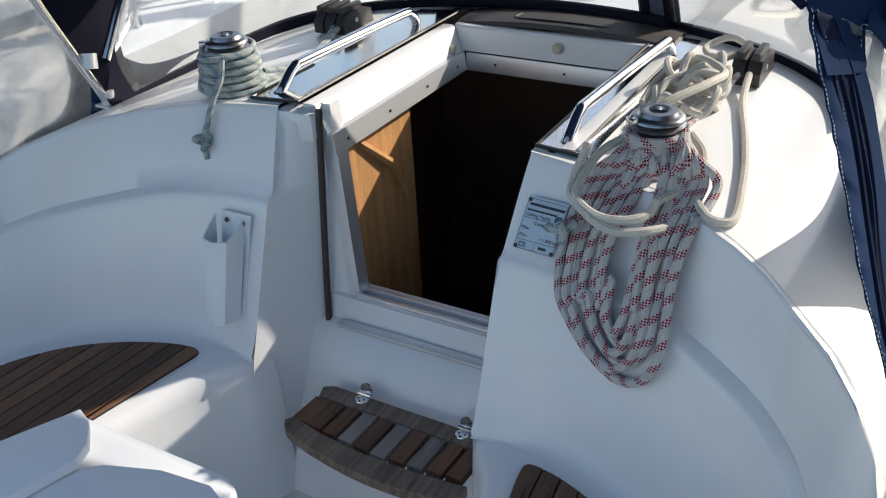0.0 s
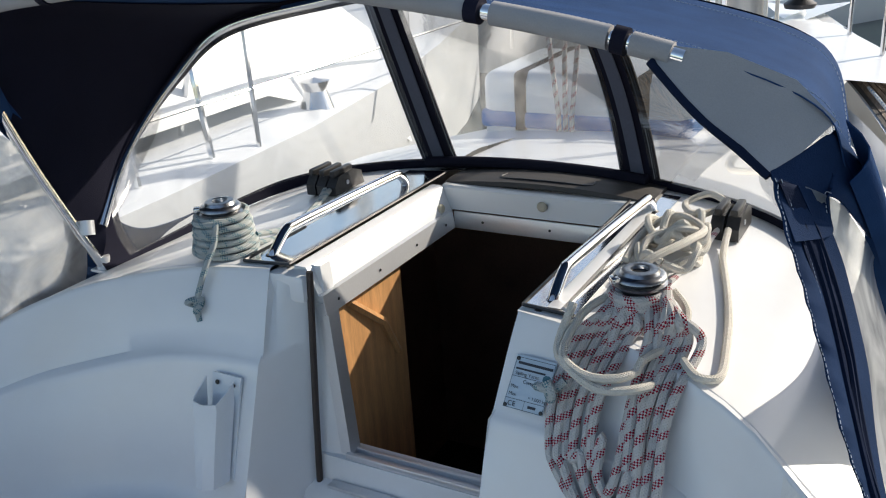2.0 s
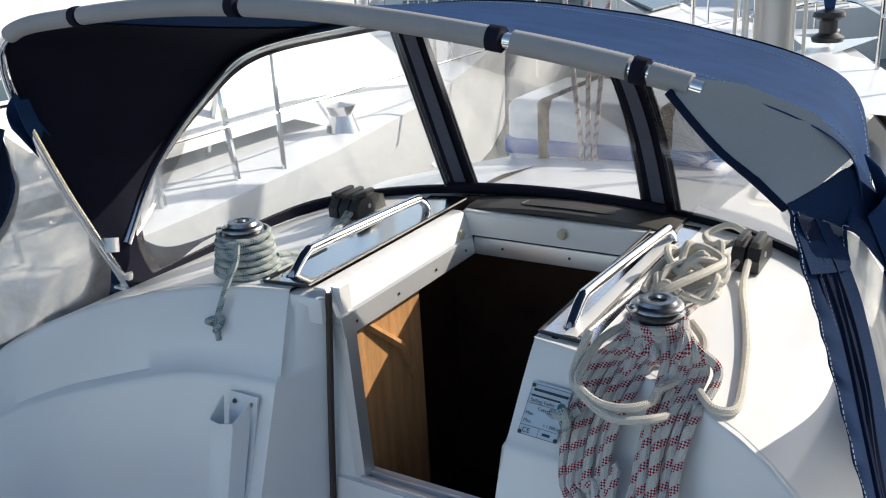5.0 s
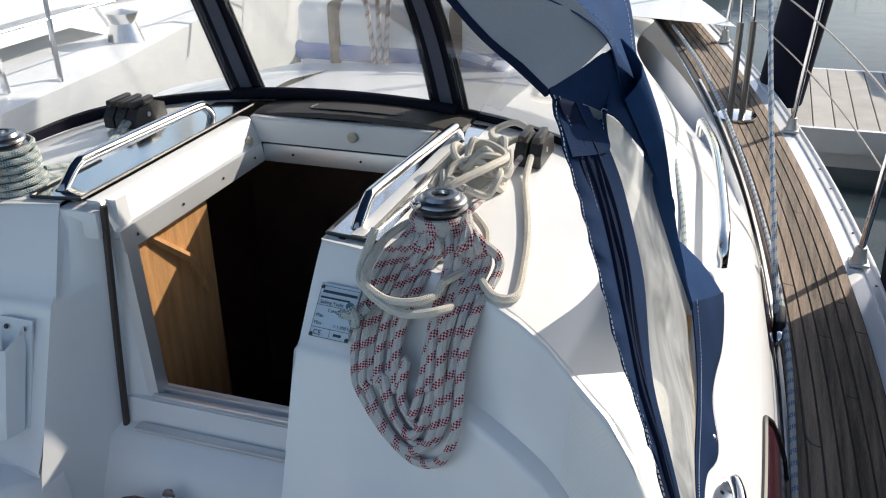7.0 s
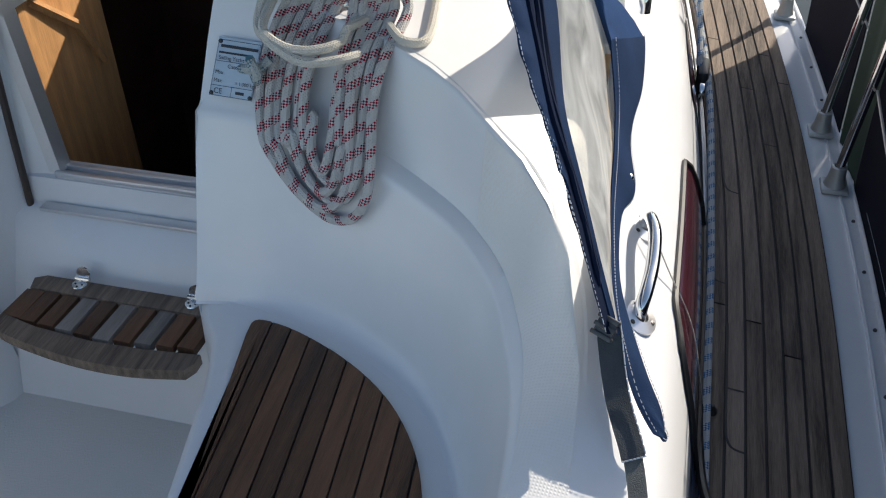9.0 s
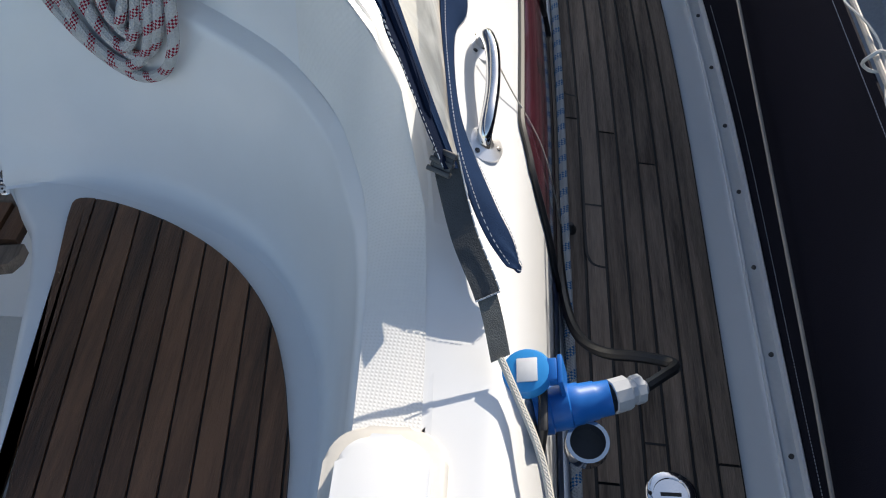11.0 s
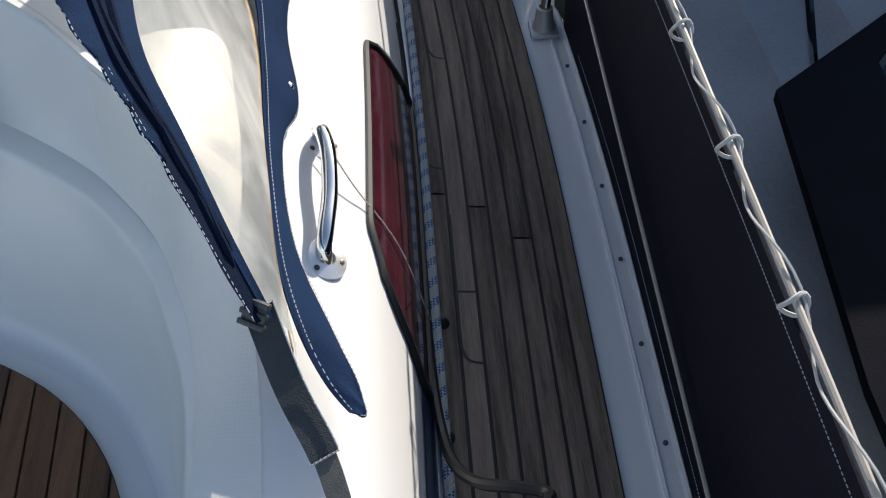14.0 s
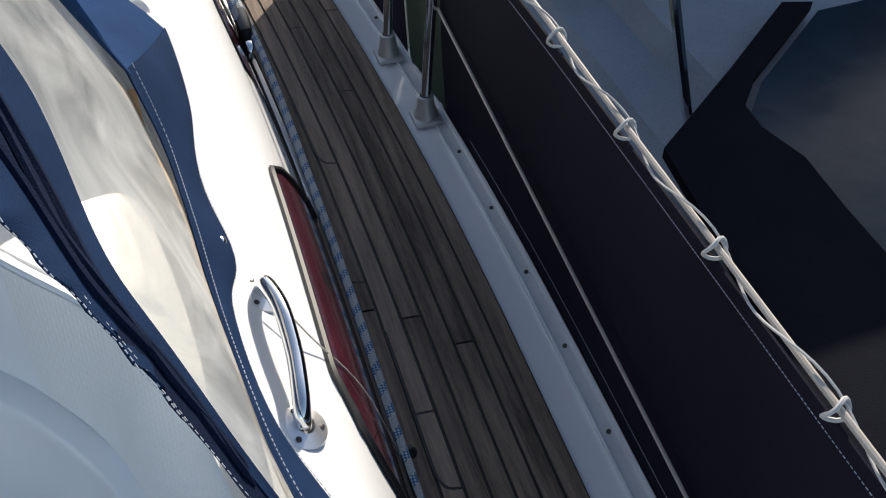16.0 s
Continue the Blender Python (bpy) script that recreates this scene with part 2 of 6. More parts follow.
def rope_material(name, base, fleck, share):
    """Braided rope: diamond weave relief, with coloured flecks on a slanting line."""
    m = bpy.data.materials.new(name)
    m.use_nodes = True
    n, l = m.node_tree.nodes, m.node_tree.links
    b = n["Principled BSDF"]
    b.inputs["Roughness"].default_value = 0.85
    b.inputs["Specular IOR Level"].default_value = 0.2
    uv = n.new("ShaderNodeUVMap")
    sp = n.new("ShaderNodeSeparateXYZ")
    l.new(uv.outputs[0], sp.inputs[0])

    def op(kind, a, b2, c=None):
        q = n.new("ShaderNodeMath")
        q.operation = kind
        for i, v in enumerate((a, b2, c)):
            if v is None:
                continue
            if isinstance(v, (int, float)):
                q.inputs[i].default_value = v
            else:
                l.new(v, q.inputs[i])
        return q.outputs[0]
    u, v = sp.outputs[0], sp.outputs[1]
    p1 = op("FRACT", op("ADD", op("MULTIPLY", u, 8.0), op("MULTIPLY", v, 160.0)), 0)
    p2 = op("FRACT", op("SUBTRACT", op("MULTIPLY", u, 8.0), op("MULTIPLY", v, 160.0)), 0)
    weave = op("MULTIPLY", op("SINE", op("MULTIPLY", p1, math.pi), 0), op("SINE", op("MULTIPLY", p2, math.pi), 0))
    q1 = op("FRACT", op("ADD", op("MULTIPLY", u, 5.0), op("MULTIPLY", v, 85.0)), 0)
    q2 = op("FRACT", op("SUBTRACT", op("MULTIPLY", u, 5.0), op("MULTIPLY", v, 85.0)), 0)
    row = op("LESS_THAN", op("FRACT", op("ADD", op("MULTIPLY", v, 21.0), op("MULTIPLY", u, 1.0)), 0), share)
    check = op("COMPARE", op("GREATER_THAN", q1, 0.5), op("GREATER_THAN", q2, 0.5), 0.1)
    mask = op("MULTIPLY", row, check)
    mx = n.new("ShaderNodeMix")
    mx.data_type = "RGBA"
    l.new(mask, mx.inputs[0])
    ns = n.new("ShaderNodeTexNoise")
    ns.inputs["Scale"].default_value = 25
    tone = n.new("ShaderNodeMix")
    tone.data_type = "RGBA"
    tone.inputs[6].default_value = (*[c * 0.72 for c in base], 1)
    tone.inputs[7].default_value = (*base, 1)
    l.new(ns.outputs["Fac"], tone.inputs[0])
    l.new(tone.outputs[2], mx.inputs[6])
    mx.inputs[7].default_value = (*fleck, 1)
    l.new(mx.outputs[2], b.inputs["Base Color"])
    bp = n.new("ShaderNodeBump")
    bp.inputs["Strength"].default_value = 0.7
    bp.inputs["Distance"].default_value = 0.002
    l.new(weave, bp.inputs["Height"])
    l.new(bp.outputs[0], b.inputs["Normal"])
    return m


ROPE_RED = rope_material("red_flecked_rope", (0.66, 0.645, 0.635), (0.30, 0.010, 0.035), 0.38)
ROPE_BLUE = rope_material("blue_flecked_rope", (0.58, 0.60, 0.60), (0.03, 0.16, 0.36), 0.4)
ROPE_WHITE = rope_material("cream_rope", (0.76, 0.73, 0.66), (0.66, 0.62, 0.55), 0.3)
ROPE_GREEN = rope_material("pale_green_flecked_rope", (0.52, 0.56, 0.55), (0.10, 0.22, 0.27), 0.35)

# ---- the boat's shape, in plan units ----
def ease(a, b, t):
    t = min(max((t - a) / (b - a), 0.0), 1.0)
    return t * t * (3 - 2 * t)


def nar(y):
    """How far the deck edge and the cabin side draw in towards the bow."""
    return 0.045 * max(y - 1.5, 0) ** 2 if y < 7 else 1.36 + 0.5 * (y - 7)


def deck_z(x, y):
    return 0.685 - 0.12 * (x + nar(y) - 0.5) + 0.035 * (y - 1.5) + 0.008 * max(y - 2, 0) ** 2


ROOF = [(0, 0, 1.262), (0.3, 0, 1.247), (0.6, 0, 1.222), (0.8, 0, 1.185), (0.95, 0, 1.118), (1.03, 0, 1.052), (1.11, 0, 0.972), (1.16, 0, 0.925)]


def roof_z(s, y):
    s = abs(s)
    line = roof_z.line
    z = line[-1].z
    for a, b in zip(line, line[1:]):
        if a.x <= s <= b.x:
            z = a.z + (b.z - a.z) * (s - a.x) / (b.x - a.x)
            break
    w = ease(0.85, 1.38, y)
    return min(z, 0.932) * (1 - w) + z * w - 0.13 * max(y - 2.7, 0)


roof_z.line = curve(ROOF, 10)

# lines of the cockpit moulding, from the companionway round to the coaming
BASE = [(-0.478, 1.405, 0.706), (-0.34, 1.432, 0.706), (-0.17, 1.395, 0.706), (0.0, 1.29, 0.706), (0.095, 1.16, 0.706), (0.14, 1.04, 0.706), (0.16, 0.86, 0.706), (0.19, 0.2, 0.706), (0.2, -0.9, 0.706)]
CREASE = [(-0.478, 1.535, 1.055), (-0.341, 1.527, 1.05), (-0.19, 1.49, 1.04), (-0.005, 1.396, 1.005), (0.09, 1.312, 0.985), (0.158, 1.195, 0.957), (0.203, 0.97, 0.93), (0.215, 0.3, 0.915), (0.215, -0.9, 0.905)]
EDGE = [(-0.456, 1.64), (-0.30, 1.625), (-0.185, 1.597), (-0.03, 1.517), (0.095, 1.415), (0.20, 1.318), (0.285, 1.10), (0.305, 0.3), (0.305, -0.9)]


def moulding(side):
    """The white moulded wall from the seat up to the cabin roof or the coaming's top."""
    base, crease = curve(BASE, 12), curve(CREASE, 12)
    edge = curve([(x, y, 0) for x, y in EDGE], 12)
    rows = []
    for i, (b, c, e) in enumerate(zip(base, crease, edge)):
        k = 0.12 + 0.88 * ease(2, 22, i)
        dip = 1 - ease(52, 66, i)
        e = Vector((e.x, e.y, roof_z(e.x - CX, e.y)))
        out = (e - b)
        out.z = 0
        out = out.normalized() if out.length > 0.02 else Vector((1, 0, 0))
        up = Vector((0, 0, 1))
        ledge = 0.018 + 0.028 * ease(8, 34, i) * (1 - ease(58, 80, i))
        pts = [b - out * 0.075 * k, b - out * 0.03 * k + up * 0.003, b - out * 0.006 + up * 0.014, b.lerp(c, 0.08) + up * 0.01, b.lerp(c, 0.25), b.lerp(c, 0.5), b.lerp(c, 0.8),
               c - up * 0.018 , c - up * 0.004 + out * 0.003, c + out * 0.012 + up * 0.003, c + out * (ledge + 0.004) + up * 0.012]
        d = pts[-1]
        pts += [d.lerp(e, 0.25), d.lerp(e, 0.55), d.lerp(e, 0.85) - up * 0.004 * dip, e - up * 0.012 * dip - out * 0.002, e - up * 0.003 * dip + out * 0.004, e + out * 0.016 + up * 0.001]
        rows.append([p if side > 0 else mirror(p) for p in pts])
    return rows


boat = thing("hull_and_cabin", "white moulded fibreglass cabin, coamings and deck of a sailing yacht", "yacht", kind="structure")
for side in (1, -1):
    part("cockpit_moulding", sheet(B(), moulding(side)), GEL, boat, angle=60)


SIDE = ((0.406, 0.912), (0.421, 0.885), (0.444, 0.82), (0.461, 0.75), (0.472, 0.69), (0.480, 0.58))


def roof(side):
    """Cabin top and the cabin side down to the deck, ahead of the coamings."""
    cols = [-0.456, -0.40, -0.33, -0.26, -0.185, -0.11, -0.03, 0.03, 0.095, 0.15, 0.20, 0.24, 0.285, 0.305, 0.33, 0.36, 0.38, 0.394]
    edge = [p for p in curve([(x, y, 0) for x, y in EDGE], 12) if p.y > 1.05]
    rows = []
    for x in cols:
        y0 = min(edge, key=lambda p: abs(p.x - x)).y if x < 0.285 else 1.10
        row = []
        for i in range(90):
            y = y0 + (6.4 - y0) * (i / 89) ** 1.5
            row.append(Vector((x - nar(y) * ease(-0.4, 0.35, x), y, roof_z(x - CX, y))))
        rows.append(row)
    for dx, dz in SIDE:
        rows.append([Vector((dx - nar(y), y, dz - 0.03 * max(y - 2.7, 0))) for y in (1.10 + 5.3 * (i / 89) ** 1.5 for i in range(90))])
    return [[p if side > 0 else mirror(p) for p in r] for r in rows]


def coaming(side):
    """Flat coaming top beside the cockpit and its outer side."""
    rows = []
    for i in range(40):
        y = 1.10 - 2.0 * i / 39
        x0 = 0.285 + 0.02 * ease(1.10, 0.3, y) if y < 1.10 else 0.285
        x0 = 0.285 + 0.02 * min(max((1.10 - y) / 0.8, 0), 1)
        rows.append([Vector((x, y, roof_z(x - CX, y))) for x in (x0, 0.315, 0.33, 0.36, 0.38, 0.394)] + [Vector((x, y, z)) for x, z in SIDE])
    return [[p if side > 0 else mirror(p) for p in r] for r in rows]


for side in (1, -1):
    part("coaming_top", sheet(B(), coaming(side)), GEL, boat, angle=60)
for side in (1, -1):
    part("cabin_roof", sheet(B(), roof(side)), GEL, boat, angle=60)
# roof between the two halves, ahead of the hatch
part("foredeck_roof", sheet(B(), [[(CX + s, y, roof_z(s, y) + 0.0) for s in (-0.31, -0.2, -0.1, 0, 0.1, 0.2, 0.31)] for y in (2.46, 3, 3.6, 4.2, 5, 5.8, 6.4)]), GEL, boat)
# cabin front and foredeck
part("foredeck", sheet(B(), [[(CX + max(1.56 - nar(y), 0.03) * k, y, 0.97 + 0.05 * (1 - abs(k)) + 0.03 * (y - 5)) for k in (-1, -0.5, 0, 0.5, 1)] for y in (5.2, 5.7, 6.2, 6.7, 7.1, 7.35)]), GEL, boat)

# side decks, waterway and hull
for side in (1, -1):
    bm = B()
    sheet(bm, [[Vector((x - nar(y), y, deck_z(x - nar(y), y) - 0.004)) for x in (0.45, 0.6, 0.73, 0.80, 0.835)] for y in (-0.9 + 0.165 * i for i in range(51))])
    if side < 0:
        for v in bm.verts:
            v.co = mirror(v.co)
    part("side_deck", bm, DECK_GEL, boat)
    bm = B()
    sheet(bm, [[Vector((x - nar(y), y, z + 0.035 * (y - 1.5))) for x, z in ((0.835, 0.645), (0.842, 0.60), (0.83, 0.2), (0.78, -0.3), (0.6, -0.6))] for y in (-0.9 + 0.165 * i for i in range(51))])
    if side < 0:
        for v in bm.verts:
            v.co = mirror(v.co)
    part("hull_side", bm, GEL, boat)

# seats, footwell
for side in (1, -1):
    bm = B()
    inner = [(-0.478, 1.46), (-0.470, 1.41), (-0.445, 1.37), (-0.405, 1.32), (-0.383, 1.26), (-0.365, 1.2), (-0.30, 0.88), (-0.26, 0.3), (-0.25, -0.9)]
    rows = []
    for x, y in inner:
        rows.append([Vector(p) for p in ((x - 0.03, y, 0.28), (x - 0.012, y, 0.66), (x - 0.004, y, 0.692), (x + 0.012, y, 0.705), (x + 0.06, y, 0.708), (0.17, y, 0.708), (0.3, y, 0.70))])
    sheet(bm, rows)
    if side < 0:
        for v in bm.verts:
            v.co = mirror(v.co)
    part("cockpit_seat", bm, GEL, boat)
part("cockpit_sole", slab(B(), [(-1.4, -0.9), (-0.15, -0.9), (-0.15, 1.75), (-1.4, 1.75)], 0.25, 0.285), NONSKID, boat)
part("transom", slab(B(), [(-2.4, -0.95), (0.85, -0.95), (0.85, -0.9), (-2.4, -0.9)], -0.4, 0.72), GEL, boat)

# companionway pillars, sill wall and riser
for side in (1, -1):
    bm = B()
    prof = [(-0.478, 1.405, 0.706), (-0.478, 1.47, 0.88), (-0.478, 1.535, 1.055), (-0.470, 1.56, 1.07), (-0.456, 1.64, 1.236)]
    rows = []
    for x, y, z in [(-0.455, 1.36, 0.27), (-0.47, 1.39, 0.6)] + prof:
        rows.append([Vector((x, y, z)), *([Vector((x + 0.004, y + 0.02, z)), Vector((x + 0.01, 1.69, z))] if side > 0 else [Vector((x - 0.004, y + 0.018, z)), Vector((x - 0.35 * (x + 0.514), y + 0.38 * (1.645 - y), z)), Vector((-0.514, 1.645, z)), Vector((-0.545, 1.675, z))])])
    sheet(bm, rows)
    if side < 0:
        for v in bm.verts:
            v.co = mirror(v.co)
    part("companionway_pillar", bm, GEL, boat, angle=70)
bm = B()
sheet(bm, [[(x, y, z) for x in (-1.05, -0.95, -0.75, -0.55, -0.45)] for y, z in ((1.43, 0.27), (1.47, 0.40), (1.53, 0.50), (1.56, 0.58), (1.60, 0.685), (1.645, 0.70), (1.65, 0.765), (1.72, 0.77), (1.73, 0.60))])
part("companionway_riser", bm, GEL, boat, angle=60)
bm = B()
block(bm, (-0.965, 1.612, 0.699), (-0.46, 1.640, 0.708), 0.002)
part("sill_strip", bm, ALU, boat)
bm = B()
block(bm, (-0.93, 1.652, 0.769), (-0.50, 1.665, 0.782), 0.002)
block(bm, (-0.93, 1.683, 0.769), (-0.50, 1.696, 0.782), 0.002)
block(bm, (-0.93, 1.652, 0.7665), (-0.50, 1.71, 0.7695), 0.001)
part("washboard_track", bm, ALU, boat)

part("pillar_cap", block(B(), (-1.085, 1.638, 1.17), (-0.982, 1.70, 1.238), 0.012), GEL, boat)

# frame of the companionway and of the sliding hatch
for side in (1, -1):
    def sd(p):
        p = Vector(p)
        return p if side < 0 else Vector((-1.395 - p.x, p.y, p.z))
    bm = B()
    sheet(bm, [[sd(p) for p in ((-1.02, y, 1.252), (-0.992, y, 1.252), (-0.985, y, 1.247), (-0.962, y, 1.185), (-0.957, y, 1.183))] for y in (1.665, 1.9, 2.1, 2.30)])
    part("hatch_coaming", bm, GEL, boat)
    bm = B()
    sheet(bm, [[sd(p) for p in ((-0.963, y, 1.187), (-0.953, y, 1.184), (-0.946, y, 1.135), (-0.952, y, 1.133))] for y in (1.668, 2.0, 2.29)])
    part("coaming_strip", thick(bm, 0.003), ALU, boat)
    bm = B()
    sheet(bm, [[sd(p) for p in ((-1.03, y, z), (x - 0.03, y + 0.01, z), (x, y + 0.012, z), (x, y + 0.05, z))] for x, y, z in ((-0.925, 1.655, 0.765), (-0.935, 1.662, 0.9), (-0.958, 1.672, 1.16), (-0.965, 1.675, 1.25))])
    part("companionway_jamb", bm, GEL, boat)
    bm = B()
    sheet(bm, [[sd(p) for p in ((x - 0.022, y + 0.008, z), (x + 0.004, y + 0.008, z), (x + 0.004, y + 0.045, z))] for x, y, z in ((-0.925, 1.655, 0.775), (-0.958, 1.672, 1.16))])
    part("jamb_strip", thick(bm, 0.003), ALU, boat)
    bm = B()
    tube(bm, [sd(p) for p in ((-1.012, 1.628, 0.53), (-0.995, 1.645, 0.9), (-0.975, 1.66, 1.245))], 0.008, 8)
    part("washboard_groove", bm, material("dark_brown_rubber", (0.05, 0.035, 0.03), 0.6), boat)
bm = B()
sheet(bm, [[(x, y, z) for x in (-0.99, -0.8, -0.69, -0.5, -0.40)] for y, z in ((2.33, 1.252), (2.31, 1.252), (2.303, 1.246), (2.298, 1.185))])
part("hatch_back", bm, GEL, boat)
bm = B()
block(bm, (-0.95, 2.292, 1.132), (-0.44, 2.299, 1.182), 0.002)
part("back_strip", bm, ALU, boat)

# ---- sliding hatch and its garage ----
hatch = thing("sliding_hatch", "dark grey smoked sliding hatch pushed open under the sprayhood", "hatch", at=(-0.7, 2.45, 1.26))
bm = B()
sheet(bm, [[(-0.695 + s, y, 1.272 - 0.22 * s * s - d) for s in (-0.30, -0.2, -0.1, 0, 0.1, 0.2, 0.30)] for y, d in ((2.325, 0.012), (2.33, 0.0), (2.36, -0.004), (2.42, -0.004), (2.47, -0.0))])
part("hatch_lid", thick(bm, 0.012), material("weathered_grey_board", (0.045, 0.041, 0.039), 0.6, vary=0.3, scale=8, stretch=(1, 6, 1)), hatch)
bm = B()
tube(bm, curve([(-0.83, 2.40, 1.271), (-0.83, 2.36, 1.271), (-0.75, 2.352, 1.275), (-0.64, 2.352, 1.275), (-0.57, 2.36, 1.271), (-0.57, 2.40, 1.271)], 4), 0.003, 6)
part("finger_grip", bm, BLACK, hatch)

# ---- interior of the cabin ----
cabin = thing("cabin_interior", "dark wood-lined cabin seen through the companionway", "cabin", kind="structure")
bm = B()
block(bm, (-1.66, 1.74, -0.55), (0.13, 3.35, -0.5))
part("cabin_sole", bm, DARK, cabin)
for lo, hi in (((-1.66, 1.76, -0.5), (-1.62, 3.35, 0.84)), ((0.09, 1.76, -0.5), (0.13, 3.35, 0.84)), ((-1.62, 3.30, -0.5), (0.09, 3.34, 0.88)), ((-1.06, 1.9, -0.5), (-1.03, 1.93, 0.3)), ((-1.7, 1.735, -0.5), (-1.03, 1.76, 1.0)), ((-0.40, 1.735, -0.5), (0.17, 1.76, 1.0)), ((-1.1, 1.735, -0.5), (-0.3, 1.76, 0.6))):
    part("bulkhead", block(B(), lo, hi), DARK, cabin)
bm = B()
sheet(bm, [[(-1.0, 1.76, 1.14), (-1.0, 2.045, 1.13)], [(-1.0, 1.76, 0.3), (-1.0, 2.045, 0.3)]])
part("wood_panel", thick(bm, 0.015), WOOD, cabin, "varnished plywood panel beside the steps")
bm = B()
tube(bm, [(-0.985, 1.80, 1.11), (-0.975, 1.93, 1.0), (-0.985, 2.0, 0.88)], 0.012, 6)
part("trim_strip", bm, WOOD, cabin)

# ---- sprayhood ----
def dashes(bm, path, size=0.0006, pitch=0.0055, share=0.62):
    """A row of stitches along a path."""
    run, last = 0.0, Vector(path[0])
    for a, b in zip(path, path[1:]):
        a, b = Vector(a), Vector(b)
        n = max(1, int((b - a).length / pitch))
        for i in range(n):
            tube(bm, [a.lerp(b, i / n), a.lerp(b, (i + share) / n)], size, 4)
    return bm


PALE_THREAD = material("pale_thread", (0.42, 0.46, 0.52), 0.8)
BOW_A = [(-1.61, 1.62, 1.19), (-1.665, 1.53, 1.47), (-1.685, 1.46, 1.72), (-1.60, 1.43, 1.838), (-1.365, 1.43, 1.878), (-1.065, 1.425, 1.898), (-0.765, 1.42, 1.892), (-0.465, 1.42, 1.859), (-0.165, 1.42, 1.806), (0.06, 1.425, 1.735), (0.115, 1.45, 1.64), (0.12, 1.54, 1.43), (0.08, 1.63, 1.20)]
BOW_F = [(-1.61, 1.66, 1.30), (-1.625, 1.80, 1.46), (-1.60, 1.97, 1.61), (-1.515, 2.10, 1.725), (-1.215, 2.17, 1.79), (-0.965, 2.19, 1.822), (-0.765, 2.2, 1.825), (-0.565, 2.19, 1.81), (-0.315, 2.17, 1.775), (-0.02, 2.10, 1.70), (0.065, 1.97, 1.575), (0.09, 1.80, 1.43), (0.08, 1.66, 1.28)]
FOOT = [(0.815, 1.61, 1.185), (0.82, 1.85, 1.185), (0.805, 2.1, 1.195), (0.74, 2.30, 1.21), (0.55, 2.42, 1.235), (0.3, 2.475, 1.255), (0, 2.485, 1.265)]


def whole(half):
    left = [(CX - s, y, z) for s, y, z in half]
    right = [(CX + s, y, z) for s, y, z in half[-2::-1]]
    return curve(left + right, 10)


LA, LF, LG = curve(BOW_A, 10), curve(BOW_F, 10), whole(FOOT)
NB = len(LA) - 1


def pick(line, k):
    f = min(max(k, 0), 1) * NB
    i = min(int(f), NB - 1)
    return line[i].lerp(line[i + 1], f - i)


def front(k, v, out=0.0):
    """A place on the front of the hood: k from port to starboard, v from the foot to the front bow."""
    a, b = pick(LG, k), pick(LF, k)
    p = a.lerp(b, v)
    mid = Vector((CX, 1.8, 1.5))
    away = (p - mid).normalized()
    return p + away * (0.03 * math.sin(math.pi * v) + out)


def top(k, v, out=0.0):
    a, b = pick(LF, k), pick(LA, k)
    p = a.lerp(b, v)
    away = (p - Vector((CX, 1.75, 1.35))).normalized()
    return p + away * (out - 0.012 * math.sin(math.pi * v) + 0.012)


hood = thing("sprayhood", "navy canvas sprayhood with clear vinyl windows and steel bows", "sprayhood", at=(CX, 2.0, 1.2))


def patch(fn, k0, k1, v0, v1, out=0.0, nk=40, nv=10):
    return sheet(B(), [[fn(k0 + (k1 - k0) * i / nk, v0 + (v1 - v0) * j / nv, out) for j in range(nv + 1)] for i in range(nk + 1)])


part("canopy_top", thick(patch(top, 0, 0.935, 0.0, 1.0, 0.0, 90, 10), 0.002), NAVY, hood)
# added skin: the shade inside the hood's port side is in its dark colour
part("canopy_lining", thick(patch(top, 0, 0.30, 0.01, 0.99, -0.007, 30, 10), 0.001), NAVY_DARK, hood, "added dark skin standing in for shade inside the hood")


def zip_k(n, v):
    """Where the zips run: n = 0 for port, 1 for starboard; they spread upwards."""
    w = 0.085 + 0.022 * v
    return 0.497 - 0.012 * v + (w if n else -w)


def pane(k_left, k_right, v0, v1, out, nk=40, nv=12):
    """A sheet on the hood's front between two lines k(v)."""
    rows = []
    for i in range(nk + 1):
        rows.append([front(k_left(v) + (k_right(v) - k_left(v)) * i / nk, v, out) for v in (v0 + (v1 - v0) * j / nv for j in range(nv + 1))])
    return sheet(B(), rows)


part("window_pane", pane(lambda v: 0.035, lambda v: zip_k(0, v) - 0.01, 0.03, 0.97, 0), VINYL, hood, "clear scratched vinyl window").visible_shadow = False
part("window_pane", pane(lambda v: zip_k(0, v) + 0.012, lambda v: zip_k(1, v) - 0.012, 0.03, 0.97, 0), VINYL, hood, "clear scratched vinyl window").visible_shadow = False
part("window_pane", pane(lambda v: zip_k(1, v) + 0.01, lambda v: 0.87, 0.03, 0.97, 0), VINYL, hood, "clear scratched vinyl window").visible_shadow = False
part("lower_hem", thick(patch(front, 0.0, 0.825, -0.03, 0.045, 0.004, 90, 2), 0.002), NAVY_DARK, hood)
part("upper_hem", thick(patch(front, 0.0, 0.935, 0.92, 1.02, 0.004, 90, 2), 0.002), NAVY_DARK, hood)
ZIPGREY = material("slate_zip_tape", (0.07, 0.085, 0.13), 0.7, vary=0.2)
